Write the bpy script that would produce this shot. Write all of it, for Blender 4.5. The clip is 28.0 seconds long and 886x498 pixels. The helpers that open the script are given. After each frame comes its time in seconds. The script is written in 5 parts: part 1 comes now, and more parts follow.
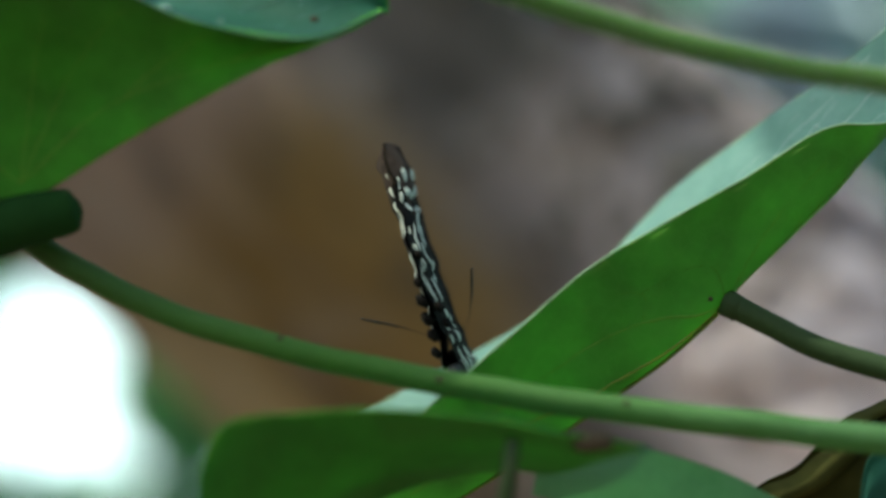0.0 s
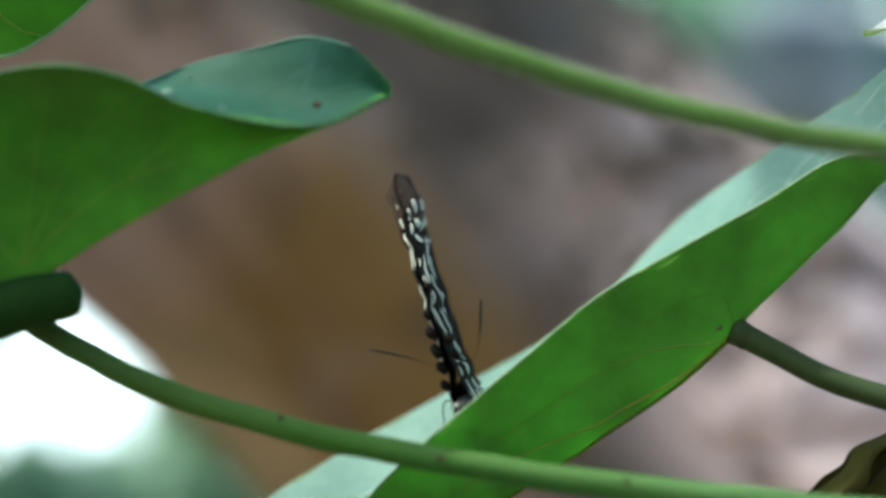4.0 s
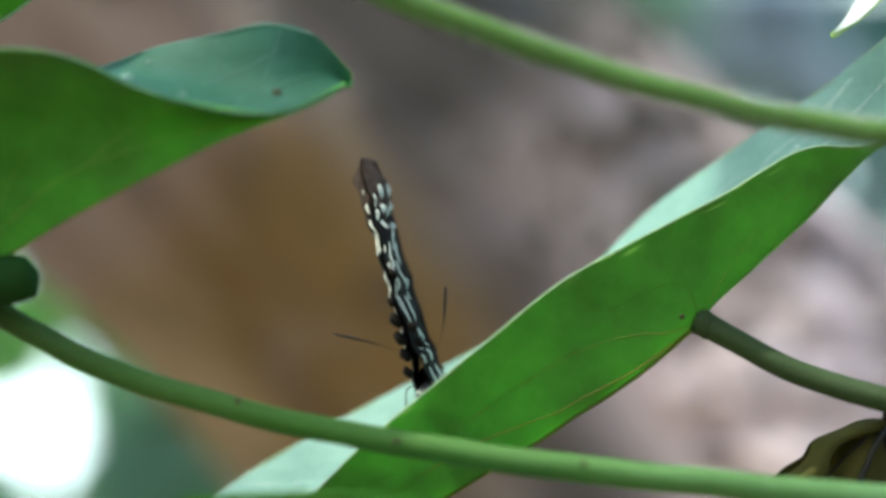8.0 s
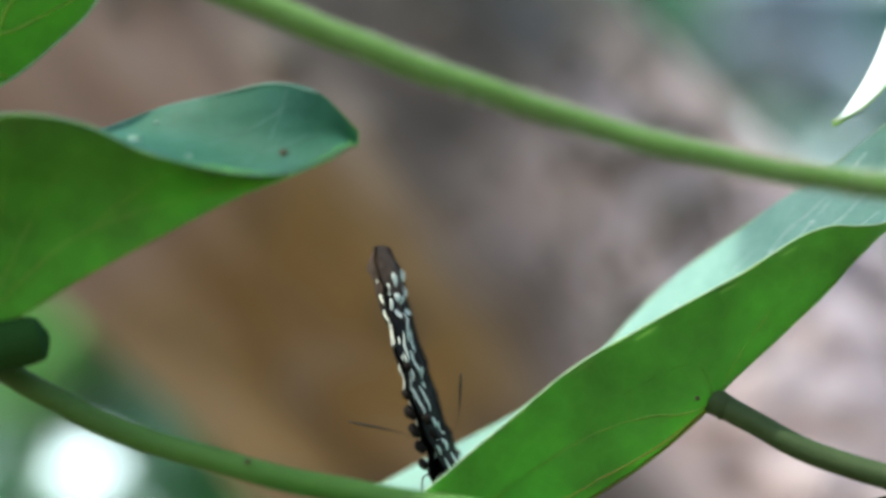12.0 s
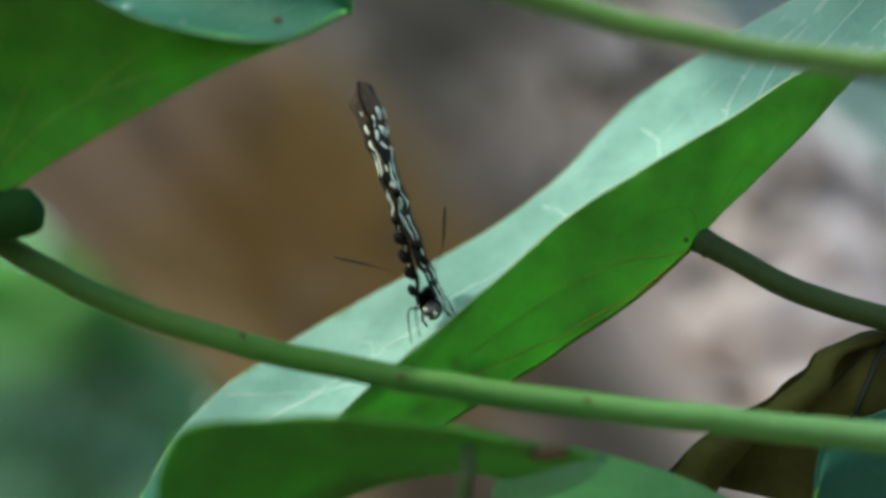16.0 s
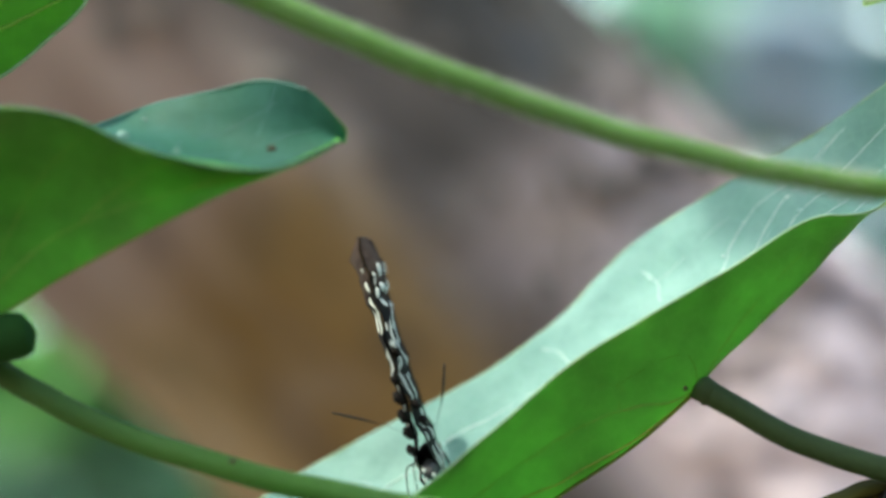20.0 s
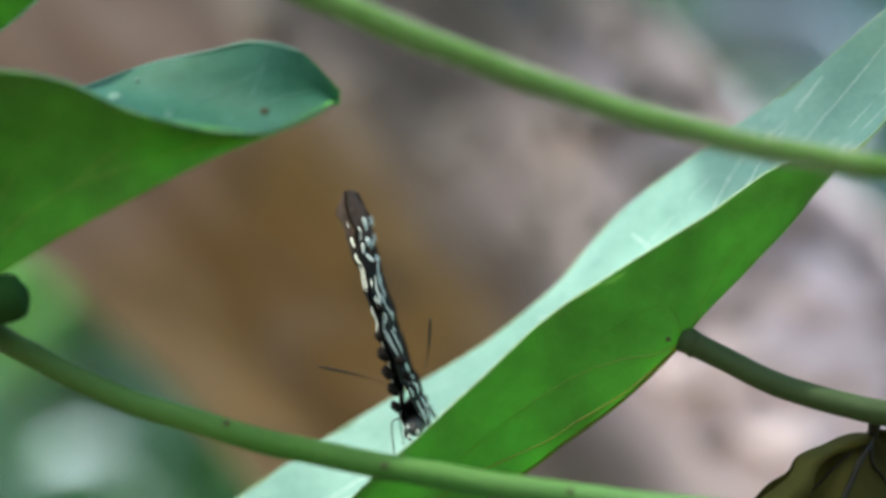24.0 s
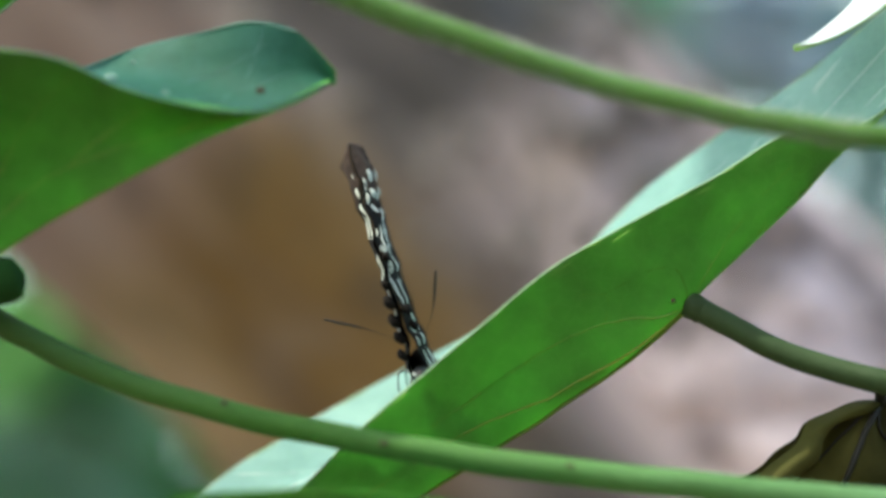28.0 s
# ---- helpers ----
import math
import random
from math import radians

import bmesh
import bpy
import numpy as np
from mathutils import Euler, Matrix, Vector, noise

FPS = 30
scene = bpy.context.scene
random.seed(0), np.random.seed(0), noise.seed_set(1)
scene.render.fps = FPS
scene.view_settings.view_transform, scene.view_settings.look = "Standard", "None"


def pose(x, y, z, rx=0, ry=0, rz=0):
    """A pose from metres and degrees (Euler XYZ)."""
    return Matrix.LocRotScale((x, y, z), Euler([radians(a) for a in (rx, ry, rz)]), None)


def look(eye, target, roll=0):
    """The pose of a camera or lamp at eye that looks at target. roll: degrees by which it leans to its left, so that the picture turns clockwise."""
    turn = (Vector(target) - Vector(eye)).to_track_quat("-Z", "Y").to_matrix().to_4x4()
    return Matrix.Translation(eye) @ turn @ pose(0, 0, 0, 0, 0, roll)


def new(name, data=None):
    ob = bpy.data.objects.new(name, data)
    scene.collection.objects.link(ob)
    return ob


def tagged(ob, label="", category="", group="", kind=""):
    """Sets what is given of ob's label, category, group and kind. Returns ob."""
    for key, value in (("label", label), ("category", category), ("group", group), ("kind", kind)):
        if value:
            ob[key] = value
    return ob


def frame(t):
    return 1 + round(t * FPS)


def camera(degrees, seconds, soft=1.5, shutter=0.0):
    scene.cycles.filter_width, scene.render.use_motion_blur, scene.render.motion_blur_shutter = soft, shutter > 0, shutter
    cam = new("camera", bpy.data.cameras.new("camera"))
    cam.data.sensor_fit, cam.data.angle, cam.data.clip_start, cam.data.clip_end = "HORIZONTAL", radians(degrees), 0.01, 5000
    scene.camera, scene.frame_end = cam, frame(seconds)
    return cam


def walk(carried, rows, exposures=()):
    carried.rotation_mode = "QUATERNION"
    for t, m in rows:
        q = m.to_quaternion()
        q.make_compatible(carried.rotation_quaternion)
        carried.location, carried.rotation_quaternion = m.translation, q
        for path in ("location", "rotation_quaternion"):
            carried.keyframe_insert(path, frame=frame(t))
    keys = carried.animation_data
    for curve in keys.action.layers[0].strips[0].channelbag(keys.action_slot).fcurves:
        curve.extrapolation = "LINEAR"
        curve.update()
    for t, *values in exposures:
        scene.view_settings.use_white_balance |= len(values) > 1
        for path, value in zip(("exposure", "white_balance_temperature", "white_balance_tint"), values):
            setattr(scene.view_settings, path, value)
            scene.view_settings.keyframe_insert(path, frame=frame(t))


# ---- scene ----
# The vine stands in axes of its own: x right, y away, z up, tipped up by 20 degrees
VIEW = pose(0, 0, 1.4, 20, 0, 0)
cam = camera(24.0, 28.0, soft=3.3)
cam.data.dof.use_dof = True
cam.data.dof.focus_distance = 0.357
cam.data.dof.aperture_fstop = 4.6
PATH = [
    (0, -0.01092, -0.01461, -0.423, 1.226, 1.196),
    (0.5, -0.01052, -0.01396, -0.820, 1.195, 1.197),
    (1, -0.01019, -0.01400, -0.415, 1.501, 1.773),
    (1.5, -0.00960, -0.01459, -0.140, 1.500, 1.247),
    (2, -0.00917, -0.01417, 0.084, 1.030, 1.324),
    (2.5, -0.00674, -0.00577, -0.073, 0.349, 0.478),
    (3, -0.00725, -0.00179, 0.371, 0.631, 0.624),
    (3.5, -0.00634, -0.00025, 0.427, 1.110, 0.511),
    (5.5, -0.00534, 0.00556, 0.368, -0.141, 0.518),
    (6, -0.00534, 0.00805, -0.160, -0.530, 0.099),
    (6.5, -0.00554, 0.00815, -0.512, -0.688, -0.051),
    (7, -0.00501, 0.00662, -0.427, -0.620, -0.168),
    (7.5, -0.00586, 0.00615, -0.642, -0.444, 0.057),
    (8, -0.00470, 0.00667, -0.545, -0.255, -0.465),
    (8.5, -0.00583, 0.01076, -1.041, -0.988, -0.428),
    (9, -0.00594, 0.01211, -1.036, -1.194, -0.251),
    (9.5, -0.00532, 0.01185, -0.258, -0.928, 0.586),
    (10, -0.00476, 0.01627, -0.384, -1.953, 0.338),
    (10.5, -0.00506, 0.01810, -0.385, -1.982, 0.723),
    (11, -0.00515, 0.02011, -0.523, -1.715, 0.849),
    (11.5, -0.00477, 0.02009, -0.457, -0.900, 0.386),
    (12, -0.00257, 0.01929, 0.039, -0.806, 0.176),
    (12.5, 0.00039, 0.01793, 0.808, -2.057, -0.192),
    (14.5, 0.00141, 0.00492, 0.928, -1.182, 1.231),
    (15, 0.00052, 0.00307, 0.796, -1.083, -0.138),
    (15.5, -0.00212, 0.00025, 0.096, -1.013, 1.064),
    (16, -0.00134, -0.00014, 0.151, -1.162, 0.640),
    (16.5, -0.00061, -0.00164, 0.045, -0.842, 0.773),
    (17, -0.00009, -0.00035, 0.051, 0.133, 0.198),
    (17.5, -0.00080, -0.00077, -0.322, -0.144, 0.367),
    (18, -0.00025, -0.00091, -0.677, -0.854, 0.112),
    (18.5, 0.00029, 0.00158, -0.148, -0.507, -0.405),
    (19, 0.00112, 0.00213, 0.093, -1.006, 0.175),
    (19.5, 0.00061, 0.00326, 0.114, 0.152, 0.668),
    (20, 0.00063, 0.00838, 0.232, 0.950, -0.046),
    (20.5, 0.00208, 0.01265, 0.027, 0.166, -0.631),
    (21, 0.00166, 0.01262, 0.257, -0.361, 0.214),
    (21.5, 0.00119, 0.01135, 0.472, -0.011, 0.531),
    (22, 0.00167, 0.01053, 0.088, -0.909, 0.141),
    (22.5, 0.00170, 0.01089, 0.161, -0.998, 0.042),
    (24.5, -0.00162, 0.01877, -0.416, -1.760, -0.119),
    (25, -0.00054, 0.01722, -0.494, -1.288, 0.135),
    (25.5, -0.00210, 0.01750, -0.879, -1.552, 0.131),
    (26, -0.00290, 0.00882, -1.074, -0.835, 0.412),
    (26.5, -0.00259, 0.00575, -0.781, -0.274, 0.330),
    (27, -0.00221, 0.00278, -0.159, 0.329, 0.613),
    (27.5, -0.00230, 0.00330, -0.323, 0.097, 0.489),
    (28, -0.00319, 0.00559, -0.677, -0.193, 0.312),
]

walk(cam, [(t, VIEW @ pose(x, 0, z) @ pose(0, 0, 0, 0, 0, yaw) @ pose(0, 0, 0, pitch) @ pose(0, 0, 0, 0, roll) @ pose(0, 0, 0, 90))
           for t, x, z, yaw, pitch, roll in PATH],
     exposures=[(t, e - 0.06, 6800, tint) for t, e, tint in (
         (0, 0.55, -13), (1, 0.80, -12), (2, 0.70, -6), (2.5, 0.62, -5), (3.5, 0.87, -5), (6, 1.1, -4), (8, 1.23, -5), (9, 1.65, -5), (10, 1.47, -6), (11, 1.47, -8), (12, 1.37, -3), (12.5, 1.35, -3),
         (15, 1.05, -9), (16, 0.97, -14), (17, 1.02, -14), (18, 0.90, -13), (19, 1.05, -13), (20, 1.36, -4), (21, 1.45, -3), (22, 1.2, -3), (25, 1.4, -4), (26, 1.28, -4), (27, 1.3, -6), (28, 1.32, -4))])

# ---- world and sun ----
SUN_FROM = Vector((-0.42, -0.33, 0.84)).normalized()
world = bpy.data.worlds.new("world")
scene.world = world
world.use_nodes = True
sky = world.node_tree.nodes.new("ShaderNodeTexSky")
sky.sky_type, sky.sun_disc = "NISHITA", False
sky.sun_elevation = math.asin(SUN_FROM.z)
sky.sun_rotation = math.atan2(SUN_FROM.x, SUN_FROM.y)
sky.air_density, sky.dust_density = 1.0, 3.0
back = world.node_tree.nodes["Background"]
back.inputs["Strength"].default_value = 0.15
world.node_tree.links.new(sky.outputs[0], back.inputs["Color"])
sun = new("sun", bpy.data.lights.new("sun", "SUN"))
sun.data.energy, sun.data.angle, sun.data.color = 2.6, radians(0.8), (1.0, 0.95, 0.87)
sun.matrix_world = look(SUN_FROM * 10, (0, 0, 0))


# ---- materials ----
def nodes_of(name):
    m = bpy.data.materials.new(name)
    m.use_nodes = True
    t = m.node_tree
    return m, t, t.nodes["Principled BSDF"]


def link(t, a, b):
    t.links.new(a, b)


def noise_node(t, scale, detail=5.0, rough=0.55, stretch=None, source="Object"):
    co = t.nodes.new("ShaderNodeTexCoord")
    n = t.nodes.new("ShaderNodeTexNoise")
    n.inputs["Scale"].default_value = scale
    n.inputs["Detail"].default_value = detail
    n.inputs["Roughness"].default_value = rough
    if stretch:
        mp = t.nodes.new("ShaderNodeMapping")
        mp.inputs["Scale"].default_value = stretch
        link(t, co.outputs[source], mp.inputs["Vector"])
        link(t, mp.outputs[0], n.inputs["Vector"])
    else:
        link(t, co.outputs[source], n.inputs["Vector"])
    return n.outputs[0]


def ramp(t, fac, stops):
    r = t.nodes.new("ShaderNodeValToRGB")
    e = r.color_ramp.elements
    while len(e) < len(stops):
        e.new(0.5)
    for k, (p, c) in zip(e, stops):
        k.position, k.color = p, (*c, 1)
    link(t, fac, r.inputs[0])
    return r.outputs[0]


def mixed(t, fac, a, b, blend="MIX"):
    n = t.nodes.new("ShaderNodeMix")
    n.data_type, n.blend_type = "RGBA", blend
    for sock, v in ((n.inputs[0], fac), (n.inputs[6], a), (n.inputs[7], b)):
        if isinstance(v, (int, float)):
            sock.default_value = v
        elif isinstance(v, tuple):
            sock.default_value = (*v, 1)
        else:
            link(t, v, sock)
    return n.outputs[2]


def bumped(t, p, height, strength, distance):
    b = t.nodes.new("ShaderNodeBump")
    b.inputs["Strength"].default_value, b.inputs["Distance"].default_value = strength, distance
    link(t, height, b.inputs["Height"])
    link(t, b.outputs[0], p.inputs["Normal"])
    return b.outputs[0]


def cells(t, scale, feature="DISTANCE_TO_EDGE"):
    co = t.nodes.new("ShaderNodeTexCoord")
    v = t.nodes.new("ShaderNodeTexVoronoi")
    v.feature = feature
    v.inputs["Scale"].default_value = scale
    link(t, co.outputs["Object"], v.inputs["Vector"])
    return v.outputs["Distance"]


def leaf_material(name, dark, light, glow, share, rough, net=320.0, specular=0.5, tints=()):
    """A leaf's skin: mottled colour, a net of fine veins, and light that passes through."""
    m, t, p = nodes_of(name)
    base = ramp(t, noise_node(t, 45, 6), [(0.3, dark), (0.7, light)])
    fine = ramp(t, noise_node(t, 600, 3), [(0.35, (0.85, 0.85, 0.85)), (0.65, (1, 1, 1))])
    base = mixed(t, 0.6, base, fine, "MULTIPLY")
    web = ramp(t, cells(t, net), [(0.0, (1, 1, 1)), (0.07, (0, 0, 0))])
    base = mixed(t, mixed(t, 0.06, (0, 0, 0), web), base, (light[0] * 1.5, light[1] * 1.4, light[2] * 1.3))
    if tints:
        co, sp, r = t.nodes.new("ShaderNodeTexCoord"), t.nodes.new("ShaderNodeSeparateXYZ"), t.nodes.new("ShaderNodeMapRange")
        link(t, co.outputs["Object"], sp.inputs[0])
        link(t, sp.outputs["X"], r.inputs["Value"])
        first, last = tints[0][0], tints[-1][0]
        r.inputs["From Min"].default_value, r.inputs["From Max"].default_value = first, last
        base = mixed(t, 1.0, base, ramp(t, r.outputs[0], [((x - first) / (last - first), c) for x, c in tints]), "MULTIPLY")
    link(t, base, p.inputs["Base Color"])
    p.inputs["Roughness"].default_value = rough
    p.inputs["Specular IOR Level"].default_value = specular
    nrm = bumped(t, p, cells(t, net, "F1"), 0.25, 0.0004)
    tr = t.nodes.new("ShaderNodeBsdfTranslucent")
    glow_mix = ramp(t, noise_node(t, 70, 6), [(0.3, tuple(c * 0.55 for c in glow)), (0.7, glow)])
    glow_mix = mixed(t, mixed(t, 0.07, (0, 0, 0), web), glow_mix, tuple(min(1, c * 1.5 + 0.05) for c in glow))
    link(t, glow_mix, tr.inputs["Color"])
    link(t, nrm, tr.inputs["Normal"])
    mx = t.nodes.new("ShaderNodeMixShader")
    mx.inputs[0].default_value = share
    link(t, p.outputs[0], mx.inputs[1])
    link(t, tr.outputs[0], mx.inputs[2])
    link(t, mx.outputs[0], t.nodes["Material Output"].inputs["Surface"])
    return m


def plain_material(name, a, b, scale, rough=0.6, bump=0.2, dist=0.0005, stretch=None, metal=0.0, specular=0.5):
    m, t, p = nodes_of(name)
    n = noise_node(t, scale, 6, 0.6, stretch)
    col = ramp(t, n, [(0.3, a), (0.7, b)])
    fine = ramp(t, noise_node(t, scale * 9, 3), [(0.3, (0.8, 0.8, 0.8)), (0.7, (1, 1, 1))])
    link(t, mixed(t, 0.7, col, fine, "MULTIPLY"), p.inputs["Base Color"])
    p.inputs["Roughness"].default_value = rough
    p.inputs["Metallic"].default_value = metal
    p.inputs["Specular IOR Level"].default_value = specular
    bumped(t, p, n, bump, dist)
    return m


def stem_material(name, a, b, glow, tints=()):
    """A stem's skin; tints are pairs of a place along it and the factor on its colour there."""
    return leaf_material(name, a, b, glow, 0.25, 0.6, 700.0, specular=0.25, tints=tints)


LEAF_TOP = leaf_material("leaf_top_glaucous", (0.170, 0.328, 0.318), (0.310, 0.505, 0.475), (0.13, 0.48, 0.14), 0.30, 0.6, specular=0.2)
LEAF_TOP_BLUE = leaf_material("leaf_top_blue_green", (0.017, 0.094, 0.060), (0.050, 0.155, 0.140), (0.05, 0.30, 0.07), 0.28, 0.62, specular=0.18)
LEAF_SHADE = leaf_material("leaf_underside_shaded", (0.057, 0.178, 0.034), (0.097, 0.265, 0.057), (0.29, 0.68, 0.10), 0.5, 0.6, specular=0.25)
LEAF_BACK = leaf_material("leaf_top_thin", (0.05, 0.17, 0.08), (0.08, 0.23, 0.12), (0.24, 0.72, 0.10), 0.65, 0.55)
LEAF_UNDER = leaf_material("leaf_underside", (0.090, 0.215, 0.048), (0.150, 0.300, 0.075), (0.56, 0.90, 0.24), 0.72, 0.5)
LEAF_UNDER_FRESH = leaf_material("leaf_underside_fresh", (0.100, 0.240, 0.046), (0.160, 0.335, 0.082), (0.46, 0.90, 0.20), 0.70, 0.6, specular=0.2)
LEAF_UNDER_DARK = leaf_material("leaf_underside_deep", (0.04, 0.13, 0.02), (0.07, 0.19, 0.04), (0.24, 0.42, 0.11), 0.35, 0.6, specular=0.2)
LEAF_LOBE = leaf_material("leaf_lobe_grey_green", (0.095, 0.225, 0.140), (0.170, 0.325, 0.230), (0.12, 0.45, 0.13), 0.3, 0.65, specular=0.15)
VEIN_PALE = plain_material("vein_pale", (0.42, 0.63, 0.57), (0.66, 0.80, 0.75), 500, 0.6)
VEIN_BROWN = leaf_material("vein_olive", (0.13, 0.18, 0.034), (0.20, 0.25, 0.052), (0.45, 0.55, 0.09), 0.6, 0.5)
VEIN_YELLOW = leaf_material("vein_yellow", (0.22, 0.38, 0.07), (0.31, 0.46, 0.10), (0.62, 0.88, 0.18), 0.55, 0.5)
VEIN_OCHRE = leaf_material("vein_ochre", (0.29, 0.35, 0.06), (0.41, 0.45, 0.095), (0.78, 0.82, 0.16), 0.5, 0.5, net=900)
VEIN_FAINT = plain_material("vein_faint", (0.09, 0.22, 0.19), (0.14, 0.29, 0.26), 300, 0.6)
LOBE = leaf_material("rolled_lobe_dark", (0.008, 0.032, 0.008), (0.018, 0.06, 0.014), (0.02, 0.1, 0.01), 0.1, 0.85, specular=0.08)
VEIN_DARK = plain_material("vein_dark", (0.006, 0.006, 0.003), (0.018, 0.016, 0.009), 300, 0.7)
RIM = leaf_material("leaf_rim", (0.25, 0.42, 0.22), (0.42, 0.58, 0.40), (0.5, 0.8, 0.4), 0.4, 0.4)
STEM = stem_material("vine_stem_green", (0.070, 0.165, 0.030), (0.112, 0.235, 0.056), (0.20, 0.58, 0.08))
# Tints paint the leaf's shade at the left and minty light at the right
STEM_LONG = stem_material("stalk_shaded_to_lit", (0.062, 0.165, 0.024), (0.098, 0.235, 0.044), (0.16, 0.55, 0.07), ((-0.005, (0.58, 0.46, 0.80)), (0.045, (1.0, 1.0, 1.0)), (0.090, (1.10, 1.02, 1.7)), (0.140, (1.55, 1.25, 3.2))))
STEM_DOWNY = stem_material("downy_stem_green", (0.088, 0.190, 0.042), (0.132, 0.260, 0.074), (0.20, 0.52, 0.09))
STEM_GREY = stem_material("petiole_grey_green", (0.032, 0.058, 0.021), (0.054, 0.090, 0.034), (0.09, 0.19, 0.05))
HAIR = plain_material("stem_down", (0.30, 0.35, 0.29), (0.46, 0.50, 0.44), 400, 0.9)
SPECK = plain_material("brown_speck", (0.03, 0.02, 0.01), (0.08, 0.05, 0.02), 900, 0.8)
# Near-white stands for sun glare on the leaf tip
SUN_GLARE = plain_material("leaf_sun_glare", (0.72, 0.80, 0.76), (0.85, 0.90, 0.88), 200, 0.35)
SCAR = plain_material("pale_scar", (0.22, 0.38, 0.32), (0.34, 0.50, 0.44), 900, 0.7)
DEAD_CURL = leaf_material("dead_leaf_olive", (0.024, 0.026, 0.006), (0.098, 0.094, 0.027), (0.14, 0.14, 0.03), 0.15, 0.8, 260, specular=0.1)
DEAD = leaf_material("dead_leaf_brown", (0.017, 0.016, 0.004), (0.085, 0.077, 0.021), (0.11, 0.10, 0.02), 0.15, 0.8, 260, specular=0.1)
WING_BLACK = plain_material("wing_black", (0.004, 0.0032, 0.0028), (0.014, 0.011, 0.009), 700, 0.85, 0.4, 0.0002, specular=0.1)
WING_BROWN = plain_material("wing_tip_brown", (0.026, 0.017, 0.013), (0.080, 0.054, 0.043), 700, 0.85, 0.4, 0.0002, specular=0.1)
WING_WHITE = plain_material("wing_white", (0.40, 0.43, 0.39), (0.64, 0.66, 0.61), 900, 0.8, 0.3, 0.0002, specular=0.2)
BODY_BLACK = plain_material("insect_black", (0.006, 0.005, 0.005), (0.02, 0.018, 0.016), 900, 0.7)
GROUND = plain_material("leaf_litter", (0.06, 0.045, 0.03), (0.20, 0.15, 0.10), 6, 0.9, 0.6, 0.03)
FOLIAGE = leaf_material("foliage_green", (0.05, 0.16, 0.045), (0.10, 0.26, 0.08), (0.12, 0.45, 0.09), 0.45, 0.45, 60)
FOLIAGE_DARK = leaf_material("foliage_deep_green", (0.08, 0.22, 0.12), (0.14, 0.32, 0.19), (0.18, 0.52, 0.24), 0.45, 0.5, 60)
# Blue-green with the sky's reflection on the leaves put into the colour
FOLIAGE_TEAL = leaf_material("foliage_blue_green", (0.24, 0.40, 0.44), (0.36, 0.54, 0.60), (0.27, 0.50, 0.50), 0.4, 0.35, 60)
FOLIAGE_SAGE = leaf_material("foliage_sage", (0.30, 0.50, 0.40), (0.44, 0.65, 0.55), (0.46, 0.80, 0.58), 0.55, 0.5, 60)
FOLIAGE_LIME = leaf_material("foliage_lime", (0.23, 0.51, 0.18), (0.31, 0.59, 0.24), (0.42, 0.88, 0.32), 0.5, 0.45, 60)
# Pale blue paints the sky mirrored in glossy leaves
FOLIAGE_SKY_SHEEN = leaf_material("foliage_sky_sheen", (0.56, 0.66, 0.78), (0.70, 0.79, 0.92), (0.60, 0.75, 0.90), 0.45, 0.3, 60)
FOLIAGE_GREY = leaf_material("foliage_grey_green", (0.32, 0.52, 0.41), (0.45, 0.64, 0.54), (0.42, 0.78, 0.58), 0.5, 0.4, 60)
TWIG = plain_material("twig_brown", (0.06, 0.045, 0.03), (0.13, 0.10, 0.07), 60, 0.8)


